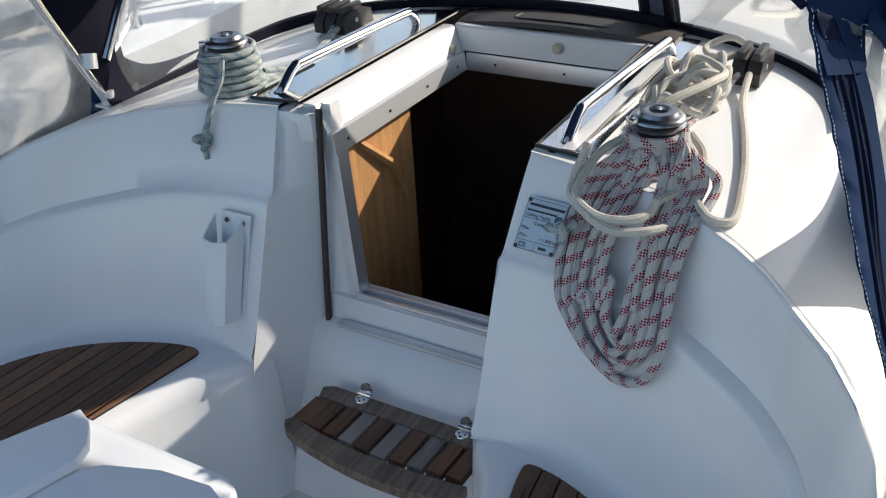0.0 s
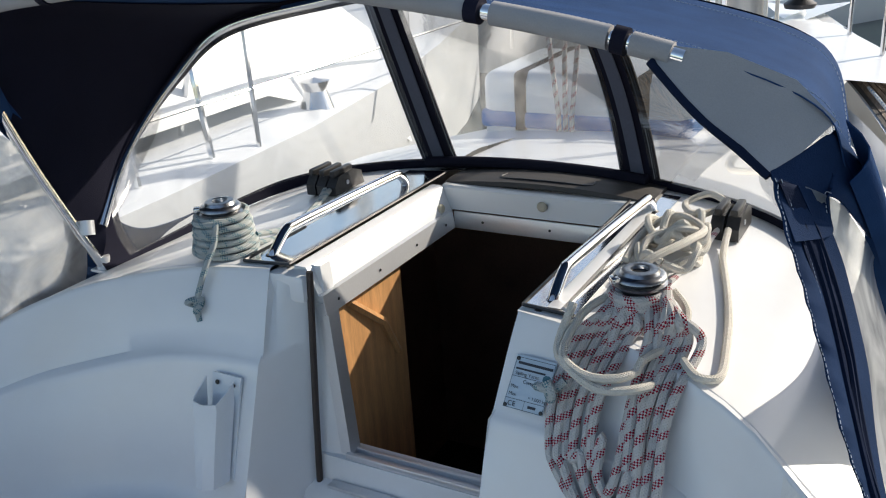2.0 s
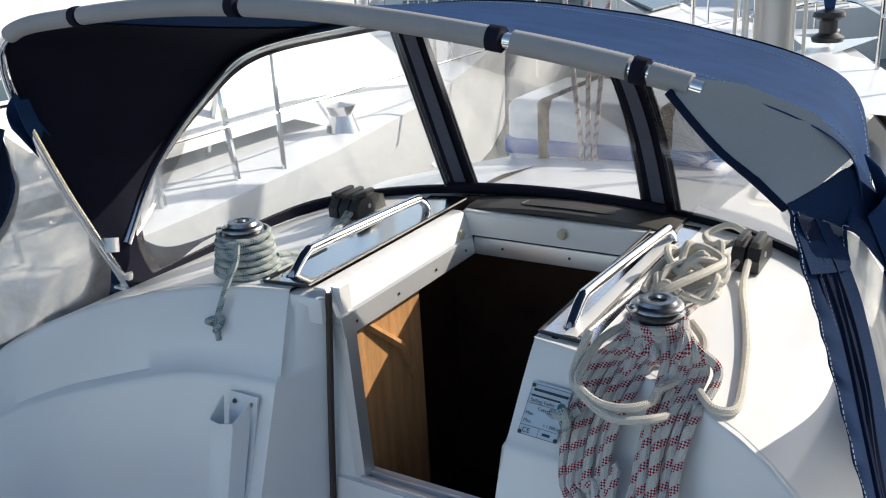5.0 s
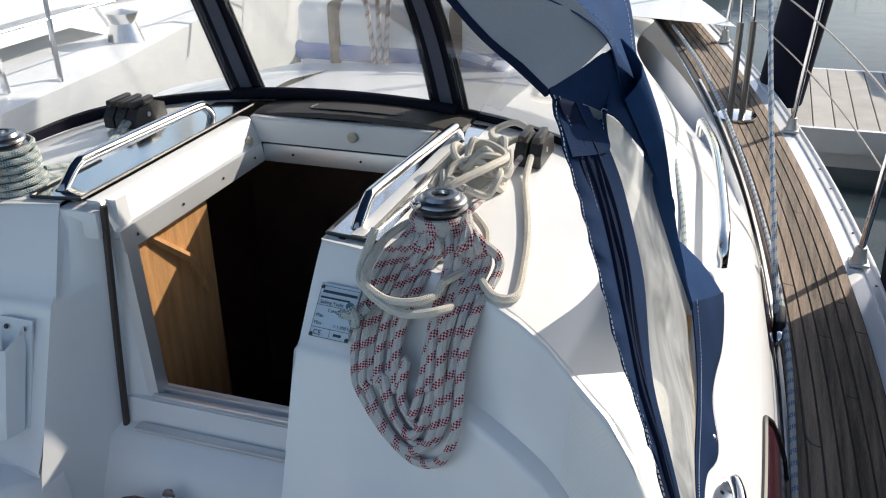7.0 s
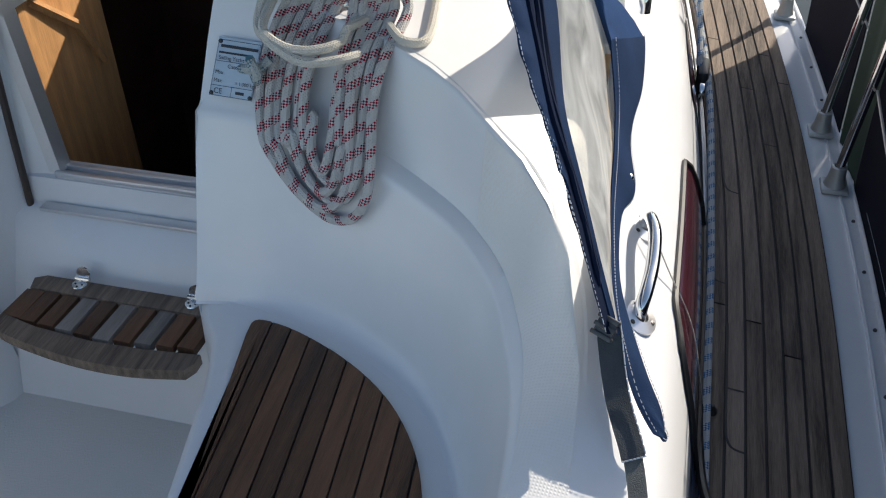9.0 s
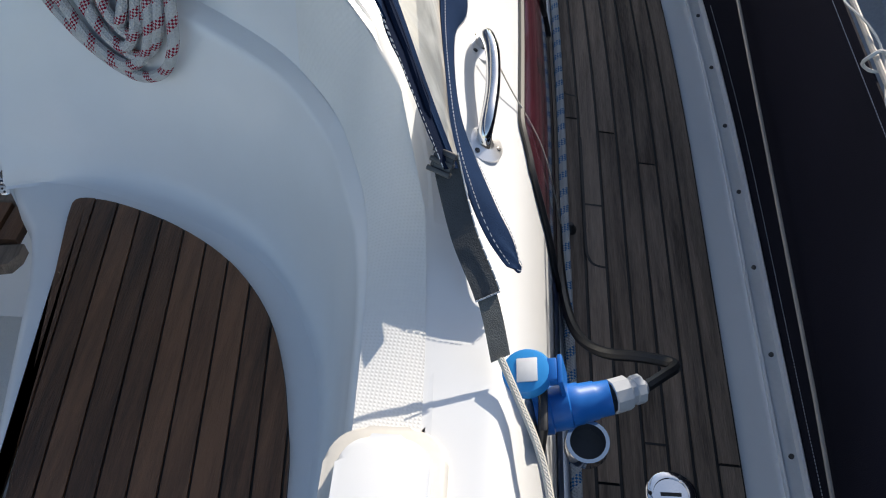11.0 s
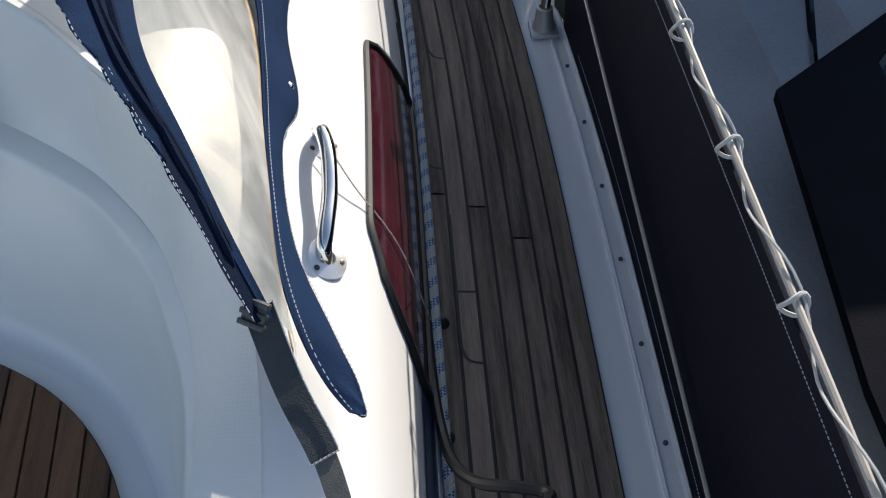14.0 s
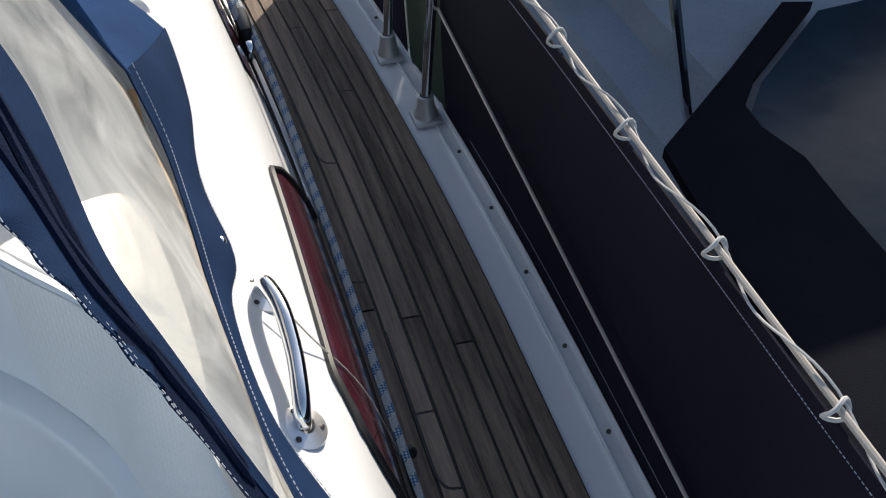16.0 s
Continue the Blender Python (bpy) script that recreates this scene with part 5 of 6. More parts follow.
def plate_at(u, v, lift=0.002):
    """u across to starboard, v down, on the upper wall beside the companionway."""
    x = -0.437 + 0.084 * u - 0.014 * v
    z = 1.176 - 0.092 * v - 0.002 * u
    return Vector((x, wall_y(x, z) - 0.003 - lift, z))


bm = sheet(B(), [[plate_at(u, v, 0.0) for u in (0, 0.33, 0.66, 1)] for v in (0, 0.33, 0.66, 1)])
part("plate_sheet", thick(bm, 0.002), material("engraved_plate", (0.42, 0.50, 0.57), 0.4, 0.3, vary=0.06), bp_)
INK = material("dark_ink", (0.03, 0.035, 0.05), 0.6)
bm = B()
for v0, u0, u1, h in ((0.13, 0.08, 0.95, 0.05), (0.24, 0.06, 0.8, 0.035), (0.03, 0.02, 0.98, 0.008), (0.97, 0.02, 0.98, 0.008), (0.385, 0.02, 0.98, 0.008), (0.80, 0.02, 0.98, 0.008), (0.89, 0.6, 0.8, 0.05)):
    bm.faces.new([bm.verts.new(plate_at(u, v, 0.0036)) for u, v in ((u0, v0 - h / 2), (u1, v0 - h / 2), (u1, v0 + h / 2), (u0, v0 + h / 2))])
for u0 in (0.02, 0.98, 0.5):
    lo_v = 0.03 if u0 != 0.5 else 0.8
    bm.faces.new([bm.verts.new(plate_at(u, v, 0.0036)) for u, v in ((u0 - 0.004, lo_v), (u0 + 0.004, lo_v), (u0 + 0.004, 0.97), (u0 - 0.004, 0.97))])
part("engraving", bm, INK, bp_, smooth=False)
for u, v in ((0.05, 0.06), (0.95, 0.94), (0.05, 0.94)):
    p = plate_at(u, v, 0.003)
    bm = lathe(B(), [(0, 0.0025), (0.0035, 0.002), (0.0042, 0)], (0, 0, 0), 10, Matrix.Translation(p) @ Matrix.Rotation(radians(65), 4, "X"))
    part("rivet", bm, BLACK, bp_)
o, ux, vx = plate_at(0, 0, 0.0018), plate_at(1, 0, 0.0018), plate_at(0, 1, 0.0018)
ex, ey = (ux - o).normalized(), (o - vx).normalized()
ez = ex.cross(ey).normalized()
ey = ez.cross(ex)
for words, u, v, size in (("Sailing Yacht", 0.08, 0.355, 0.010), ("Category A", 0.32, 0.49, 0.010), ("Max", 0.06, 0.60, 0.0095), ("Max", 0.06, 0.74, 0.0095), ("= 1.000 kg", 0.55, 0.755, 0.009), ("CE", 0.1, 0.93, 0.014)):
    tc = bpy.data.curves.new("lettering", "FONT")
    tc.body = words
    tc.size = size * U
    tc.materials.append(INK)
    ob = new("lettering", tc)
    ob.parent = bp_
    mt = Matrix((ex, ey, ez)).transposed().to_4x4()
    mt.translation = (plate_at(u, v, 0.0042) - Vector((-0.43, 1.6, 1.12))) * U
    ob.matrix_basis = mt

# ---- knobs on the hatch frame ----
KNOB = material("cream_knob", (0.55, 0.50, 0.38), 0.5)
for x, y, z, rx, rz in ((-0.682, 2.296, 1.222, 90, 0), (-0.968, 2.25, 1.20, 0, 0)):
    turn = Matrix.Rotation(radians(90), 4, "X") if rx else Matrix.Rotation(radians(90), 4, "Y")
    k = lathe(B(), [(0, 0.010), (0.010, 0.009), (0.014, 0.004), (0.014, 0)], (0, 0, 0), 16, Matrix.Translation((x, y, z)) @ turn)
    solid("stop_knob", k, KNOB, "cream plastic stop knob on the hatch frame", "knob", "stop knobs on the hatch frame")
bm = B()
for y in (1.72, 1.90, 2.08, 2.24):
    lathe(bm, [(0, 0.002), (0.0035, 0.0015), (0.004, 0)], (0, 0, 0), 8, Matrix.Translation((-0.948, y, 1.158)) @ Matrix.Rotation(radians(90), 4, "Y"))
for x in (-0.86, -0.66, -0.5):
    lathe(bm, [(0, 0.002), (0.0035, 0.0015), (0.004, 0)], (0, 0, 0), 8, Matrix.Translation((x, 2.291, 1.158)) @ Matrix.Rotation(radians(90), 4, "X"))
part("frame_screws", bm, BLACK, boat)

# ---- coaming: handle, window, shore power, pad ----
handle = thing("grab_handle", "polished steel grab handle on round bases on the coaming", "grab handle", at=(0.35, 1.35, 0.95))
BRUSHED = material("brushed_stainless", (0.74, 0.74, 0.75), 0.34, 0.85, vary=0.06)
za, zb_ = roof_z(0.343 - CX, 1.465), roof_z(0.352 - CX, 1.232)
part("handle_tube", tube(B(), curve([(0.340, 1.463, za), (0.344, 1.460, za + 0.026), (0.350, 1.44, za + 0.041), (0.359, 1.395, za + 0.044), (0.361, 1.335, zb_ + 0.046), (0.357, 1.285, zb_ + 0.038), (0.353, 1.264, zb_ + 0.024), (0.351, 1.260, zb_)], 6), 0.0105, 12), STEEL, handle)
for x, y, z, tip in ((0.340, 1.463, za + 0.003, 3), (0.351, 1.260, zb_ + 0.003, 6)):
    bs = part("handle_base", lathe(B(), [(0.012, 0.008), (0.022, 0.005), (0.029, 0.003), (0.030, -0.004)], (0, 0, 0), 24, Matrix.Translation((x, y, z)) @ Matrix.Rotation(radians(28), 4, "Y") @ Matrix.Rotation(radians(tip), 4, "X")), BRUSHED, handle)
    for a in (0, 120, 240):
        bm = B()
        lathe(bm, [(0, 0.0015), (0.0035, 0.001), (0.004, 0)], (0, 0, 0), 8, Matrix.Translation((x, y, z)) @ Matrix.Rotation(radians(28), 4, "Y") @ Matrix.Rotation(radians(tip), 4, "X") @ Matrix.Translation((0.021 * math.cos(radians(a)), 0.021 * math.sin(radians(a)), 0.0055)))
        part("screw", bm, BLACK, bs)
rope("thin_cord", "thin cord from the handle down to the deck line", [curve([(0.352, 1.44, 1.0), (0.385, 1.40, 0.955), (0.44, 1.37, 0.86), (0.478, 1.345, 0.72)], 6)], 0.0012, ROPE_WHITE)

# cabin side window
side_line = curve([(0.394, 0, 0.927)] + [(x, 0, z) for x, z in SIDE], 8)


def cabin_side(y, z, out=0.0):
    best = side_line[-1]
    for a, b in zip(side_line, side_line[1:]):
        if b.z <= z <= a.z:
            best = a.lerp(b, (a.z - z) / max(a.z - b.z, 1e-6))
            break
    return Vector((best.x - nar(y) + out, y, z - 0.03 * max(y - 2.7, 0)))


def window_edges(t):
    """Upper and lower edge of the long window at the share t of its length."""
    y = 1.205 + 0.655 * t
    up = 0.735 + 0.158 * ease(-0.05, 0.13, t) + 0.027 * ease(0.1, 0.25, t) - 0.15 * ease(0.87, 1.0, t)
    return y, up, 0.722


GLASS = material("maroon_lined_glass", (0.062, 0.011, 0.02), 0.07, vary=0.5, scale=9, stretch=(1, 5, 1), coat=0.6)
RUBBER = material("black_rubber", (0.014, 0.014, 0.015), 0.45)
for side in (1, -1):
    win = thing("cabin_window", "long dark window with maroon curtain in the cabin side", "window", "cabin windows", kind="structure")
    rows, rim_u, rim_l = [], [], []
    for i in range(41):
        y, up, low = window_edges(i / 40)
        rows.append([cabin_side(y, low + (up - low) * j / 8, 0.004) for j in range(9)])
        rim_u.append(cabin_side(y, up, 0.005))
        rim_l.append(cabin_side(y, low, 0.005))
    fix = (lambda p: p) if side > 0 else mirror
    part("pane", sheet(B(), [[fix(p) for p in r] for r in rows]), GLASS, win)
    part("seal", tube(B(), [fix(p) for p in rim_u + rim_l[::-1]], 0.0055, 6, closed=True), RUBBER, win)
    # second window further forward
    rows = [[fix(cabin_side(2.15 + 1.5 * i / 24, 0.765 + (0.13 - 0.03 * i / 24) * j / 5 * math.sin(math.pi * min(1, 0.15 + i / 10)) ** 0.3 if i < 10 else 0.765 + 0.10 * j / 5, 0.004)) for j in range(6)] for i in range(25)]
    part("pane", sheet(B(), rows), GLASS, win)
    stripe = thing("navy_stripe", "navy stripe low on the coaming side", "stripe", kind="structure")
    part("stripe_band", sheet(B(), [[fix(cabin_side(-0.8 + 2.03 * i / 30, 0.665 + 0.098 * j / 4, 0.002)) for j in range(5)] for i in range(31)]), material("navy_stripe_paint", (0.02, 0.045, 0.12), 0.3) if side > 0 else bpy.data.materials["navy_stripe_paint"], stripe)

# long line and alloy track along the foot of the cabin
track = thing("deck_track", "aluminium track along the foot of the cabin side", "track")
part("track_bar", sheet(B(), [[Vector((x - nar(y), y, deck_z(x - nar(y), y) + h)) for x, h in ((0.4745, 0.0), (0.4745, 0.012), (0.484, 0.012), (0.484, 0.0))] for y in (-0.7 + 0.15 * i for i in range(36))]), ALU, track, smooth=False)
dl = [Vector((0.489 - nar(y) + 0.004 * math.sin(3.1 * y), y, deck_z(0.49 - nar(y), y) + 0.022 + 0.03 * ease(1.9, 2.4, y))) for y in (0.5 + 0.05 * i for i in range(96))]
rope("deck_line", "blue-flecked control line led along the foot of the cabin", [dl], 0.0085, ROPE_BLUE)
blk = thing("turning_block", "black and steel turning block at the foot of the cabin", "block", at=(0.44, 2.42, 0.75))
bm = B()
block(bm, (0.425, 2.40, 0.735), (0.455, 2.50, 0.80), 0.012)
part("cheek", bm, BLACK, blk)
part("sheave", lathe(B(), [(0.0, 0.006), (0.02, 0.006), (0.022, 0), (0.02, -0.006), (0, -0.006)], (0, 0, 0), 18, Matrix.Translation((0.44, 2.37, 0.765)) @ Matrix.Rotation(radians(90), 4, "Y")), STEEL, blk)
for x, y in ((0.497, 1.362), (0.492, 1.165)):
    eye_ = thing("deck_eye", "small dark deck eye beside the cabin", "deck eye", "deck eyes beside the cabin", at=(x, y, 0.68))
    part("eye_body", lathe(B(), [(0.010, 0), (0.010, 0.006), (0.006, 0.012), (0.004, 0.018), (0, 0.019)], (x, y, deck_z(x, y) + 0.004), 12), BLACK, eye_)

# shore power plug
plug = thing("shore_power_plug", "blue shore power plug pushed into the coaming inlet", "plug", at=(0.44, 0.9, 0.87))
BLUE = material("blue_plastic", (0.012, 0.16, 0.55), 0.35, vary=0.08)
LIGHT_BLUE = material("light_blue_plastic", (0.03, 0.30, 0.72), 0.3, vary=0.06)
GREY_P = material("light_grey_plastic", (0.5, 0.52, 0.55), 0.4)


def along_axis(a, b, profile, seg=24):
    """A turned shape along the line from a to b; profile: (radius, share of the way)."""
    a, b = Vector(a), Vector(b)
    q = (b - a).to_track_quat("Z", "Y").to_matrix().to_4x4()
    return lathe(B(), [(r, t * (b - a).length) for r, t in profile], (0, 0, 0), seg, Matrix.Translation(a) @ q)


p0, p1, p2 = (0.425, 0.893, 0.872), (0.513, 0.908, 0.888), (0.556, 0.926, 0.886)
part("plug_body", along_axis(p0, p1, [(0, 0), (0.029, 0), (0.0295, 0.2), (0.0275, 0.22), (0.0275, 0.45), (0.0255, 0.47), (0.0250, 0.6), (0.0235, 0.62), (0.0230, 0.8), (0.0215, 0.82), (0.021, 1.0), (0, 1.0)]), BLUE, plug)
part("cable_gland", along_axis(p1, p2, [(0.019, 0), (0.021, 0.02), (0.021, 0.45), (0.0165, 0.5), (0.0165, 0.62), (0.018, 0.64), (0.018, 0.85), (0.012, 0.9), (0.008, 1.0)], 10), GREY_P, plug, smooth=False)
flap_m = Matrix.Translation((0.411, 0.908, 0.935)) @ Matrix.Rotation(radians(-12), 4, "Y") @ Matrix.Rotation(radians(8), 4, "X")
part("flap", lathe(B(), [(0, 0.004), (0.020, 0.004), (0.027, 0.002), (0.030, -0.003), (0.030, -0.010), (0.027, -0.010)], (0, 0, 0), 28, flap_m), LIGHT_BLUE, plug)
bm = B()
block(bm, (-0.010, -0.016, 0.0045), (0.014, 0.014, 0.006), 0.001, flap_m)
part("flap_label", bm, material("white_label", (0.8, 0.8, 0.8), 0.5), plug)
bm = B()
block(bm, (0.024, -0.014, -0.016), (0.036, 0.014, 0.002), 0.002, flap_m)
block(bm, (0.036, -0.018, -0.05), (0.042, 0.018, 0.002), 0.002, flap_m)
part("hinge_lug", bm, BLUE, plug)
inlet = thing("power_inlet", "dark inlet plate with a round lid on the coaming side", "inlet", at=(0.455, 0.87, 0.85))
bm = B()
block(bm, (0.427, 0.84, 0.82), (0.437, 0.935, 0.92), 0.004)
part("plate", bm, BLACK, inlet)
part("lid_ring", lathe(B(), [(0.021, 0.0), (0.0255, 0.0), (0.027, 0.006), (0.0255, 0.028), (0.021, 0.028), (0.021, 0.0)], (0, 0, 0), 24, Matrix.Translation((0.487, 0.870, 0.835)) @ Matrix.Rotation(radians(15), 4, "X")), STEEL, inlet)
part("lid_disc", lathe(B(), [(0, 0.004), (0.0212, 0.004)], (0, 0, 0), 24, Matrix.Translation((0.487, 0.870, 0.835)) @ Matrix.Rotation(radians(15), 4, "X")), BLACK, inlet)
cable = curve([p2, (0.578, 0.945, 0.882), (0.597, 0.968, 0.868), (0.592, 0.985, 0.855), (0.56, 0.998, 0.845), (0.52, 1.02, 0.82), (0.495, 1.07, 0.78), (0.483, 1.15, 0.735), (0.476, 1.25, 0.715), (0.472, 1.40, 0.712), (0.468, 1.7, 0.716), (0.445, 2.1, 0.735)], 6)
solid("power_cable", tube(B(), cable, 0.0075, 8), RUBBER, "black shore power cable running forward along the cabin", "cable")

# moulded pad on the coaming and the fuel filler
pad = thing("coaming_pad", "white moulded winch pad on the coaming", "pad")
part("pad_top", slab(B(), rounded(0.212, 0.50, 0.312, 0.806, 0.035, 8), 0.925, 0.957, 0.010), GEL, pad)
part("pad_groove", slab(B(), rounded(0.196, 0.48, 0.330, 0.826, 0.045, 8), 0.92, 0.9385, 0.005), material("cream_gelcoat", (0.66, 0.63, 0.58), 0.4), pad)
filler = thing("deck_filler", "round steel deck filler cap set in the teak", "filler cap", at=(0.621, 0.905, 0.67))
fz = deck_z(0.621, 0.905) + 0.006
part("cap_flange", lathe(B(), [(0.035, -0.002), (0.035, 0.003), (0.032, 0.005), (0.024, 0.005), (0.0235, 0.003), (0, 0.0035)], (0.621, 0.905, fz), 28), STEEL, filler)
bm = B()
block(bm, (0.607, 0.9025, fz + 0.003), (0.635, 0.9075, fz + 0.0042), 0.0)
part("slot", bm, BLACK, filler)
bm = B()
for a in (60, 180, 300):
    lathe(bm, [(0, 0.001), (0.003, 0.0005)], (0.621 + 0.0285 * math.cos(radians(a)), 0.905 + 0.0285 * math.sin(radians(a)), fz + 0.0052), 8)
part("screw", bm, BLACK, filler)

# nonskid panels moulded into the coaming and the cabin roof, with a fine raised grid
def grid_material():
    m = material("moulded_nonskid", (0.79, 0.785, 0.765), 0.55, vary=0.03, scale=4)
    n, l = m.node_tree.nodes, m.node_tree.links
    co = n.new("ShaderNodeTexCoord")
    waves = []
    for turn in (0.0, 90.0):
        mp = n.new("ShaderNodeMapping")
        mp.inputs["Rotation"].default_value = (0, 0, radians(turn + 4))
        wv = n.new("ShaderNodeTexWave")
        wv.wave_profile = "SIN"
        wv.inputs["Scale"].default_value = 56.0
        l.new(co.outputs["Object"], mp.inputs[0])
        l.new(mp.outputs[0], wv.inputs["Vector"])
        waves.append(wv.outputs["Fac"])
    mul = n.new("ShaderNodeMath")
    mul.operation = "MULTIPLY"
    l.new(waves[0], mul.inputs[0])
    l.new(waves[1], mul.inputs[1])
    bp = n.new("ShaderNodeBump")
    bp.inputs["Strength"].default_value = 0.3
    bp.inputs["Distance"].default_value = 0.0012
    l.new(mul.outputs[0], bp.inputs["Height"])
    l.new(bp.outputs[0], n["Principled BSDF"].inputs["Normal"])
    return m


GRID = grid_material()
ns = thing("nonskid_panel", "cream fine-grid nonskid panel on the coaming", "nonskid panel", kind="structure")
part("panel_skin", sheet(B(), [[p + Vector((-0.0008, -0.0002, 0.0014)) for p in r[10:15]] for r in moulding(1)[47:82]]), GRID, ns)

# ---- foredeck: liferaft and lines ----
raft = thing("deck_box", "white rounded deck locker with a blue stripe on the cabin roof", "box", at=(-0.915, 3.47, 1.03))
bm = B()
block(bm, (-1.31, 3.2, 1.03), (-0.52, 3.75, 1.39), 0.045, None, 4)
part("box_shell", bm, GEL, raft)
bm = B()
block(bm, (-1.316, 3.194, 1.18), (-0.514, 3.756, 1.25), 0.018, None, 3)
part("blue_band", bm, material("blue_band", (0.01, 0.17, 0.50), 0.5), raft)
for x in (-1.15, -0.69):
    bm = B()
    block(bm, (x - 0.025, 3.188, 1.01), (x + 0.025, 3.762, 1.396), 0.02, None, 3)
    part("strap", bm, NAVY_DARK, raft, "dark webbing strap")
mast_lines = thing("mast_lines", "reddish and white halyards rising from the cabin roof", "halyards")
for x0, x1 in ((-0.98, -1.14), (-0.955, -0.95), (-0.93, -0.80)):
    part("halyard", tube(B(), [(x0, 3.15, 1.1), (x0, 3.15, 1.25), (x1, 3.15, 2.6), (x1 * 1.1, 3.15, 9)], 0.009, 6, uv=True), ROPE_RED, mast_lines)
# coachroof rail forward on starboard, shrouds and their plate
fr_ = thing("roof_grab_rail", "long polished grab rail on the forward cabin roof", "grab rail")
rp_ = [(0.30 - nar(y), y, roof_z(1.03, y) + h) for y, h in ((2.15, 0.0), (2.17, 0.05), (2.3, 0.065), (2.8, 0.065), (3.25, 0.06), (3.35, 0.05), (3.37, 0.0))]
part("rail_tube", tube(B(), curve(rp_, 5), 0.014, 10), STEEL, fr_)
shroud = thing("shrouds", "steel shrouds with covered turnbuckles on a deck plate", "shrouds", at=(0.24, 4.15, 0.85))
dz = deck_z(0.24, 4.15)
part("chain_plate", lathe(B(), [(0.09, 0.002), (0.09, 0.012), (0.03, 0.02), (0, 0.02)], (0.24, 4.15, dz), 24), STEEL, shroud)
for x, y in ((0.22, 4.13), (0.27, 4.17)):
    part("turnbuckle", tube(B(), [(x, y, dz + 0.01), (x, y, dz + 0.4)], 0.014, 8), material("dark_steel", (0.2, 0.19, 0.18), 0.4, 0.8) if "dark_steel" not in bpy.data.materials else bpy.data.materials["dark_steel"], shroud)
    part("wire", tube(B(), [(x, y, dz + 0.38), (x - 0.5, y - 0.2, 12)], 0.006, 6), STEEL, shroud)
rope("roof_line", "dark line lying along the cabin roof", [curve([(0.20 - nar(y) + 0.02 * math.sin(4 * y), y, roof_z(0.97, y) + 0.01) for y in (2.0, 2.3, 2.7, 3.2, 3.8, 4.3)], 6)], 0.006, ROPE_GREEN)
rope("sheet_forward", "pale flecked jib sheet led up to the rigging", [curve([(0.43, 2.45, 0.79), (0.40, 2.7, 0.95), (0.33, 3.3, 1.35), (0.2, 4.6, 2.3)], 6)], 0.008, ROPE_BLUE)
bag = thing("rolled_cover", "dark navy rolled cover tied to the guard rail", "cover", at=(0.5, 4.6, 0.9))
bm = B()
sheet(bm, [[(0.42 + 0.10 * z1 + 0.11 * math.cos(a), 4.75 + 0.11 * math.sin(a), 0.72 + 0.75 * z1) for a in (2 * math.pi * j / 14 for j in range(14))] for z1 in (0, 0.05, 0.3, 0.6, 0.9, 1.0)], True)
part("cover_roll", bm, NAVY_DARK, bag)

# ---- neighbouring boats, pontoon and marina ----
FARWHITE = WATER_HULL
GLASSY = material("tinted_boat_glass", (0.10, 0.16, 0.19), 0.08, vary=0.2, scale=2)
BLUE_COVER = material("blue_boat_cover", (0.02, 0.09, 0.28), 0.8, vary=0.2, scale=2)
WOOD_MAST = material("grey_mast", (0.42, 0.41, 0.40), 0.4, 0.5)


def hull_mesh(length, beam, free, sheer=0.3):
    rows = []
    for i in range(13):
        t = i / 12
        y = -length / 2 + length * t
        w = beam / 2 * (0.82 + 0.18 * math.sin(math.pi * min(t * 1.3, 1))) * (1 - max(0, (t - 0.55) / 0.45) ** 2.2 * 0.97)
        z1 = free + sheer * max(t - 0.4, 0) ** 2
        rows.append([(-w * 0.7, y, -0.25), (-w * 0.95, y, z1 * 0.5), (-w, y, z1), (-w * 0.96, y, z1 + 0.03), (0, y, z1 + 0.06), (w * 0.96, y, z1 + 0.03), (w, y, z1), (w * 0.95, y, z1 * 0.5), (w * 0.7, y, -0.25)])
    bm = sheet(B(), rows)
    bm.faces.new([bm.verts.new(p) for p in rows[0]])
    return bm


def place(bm, m):
    bmesh.ops.transform(bm, matrix=m, verts=bm.verts[:])
    return bm


WATER = -0.35


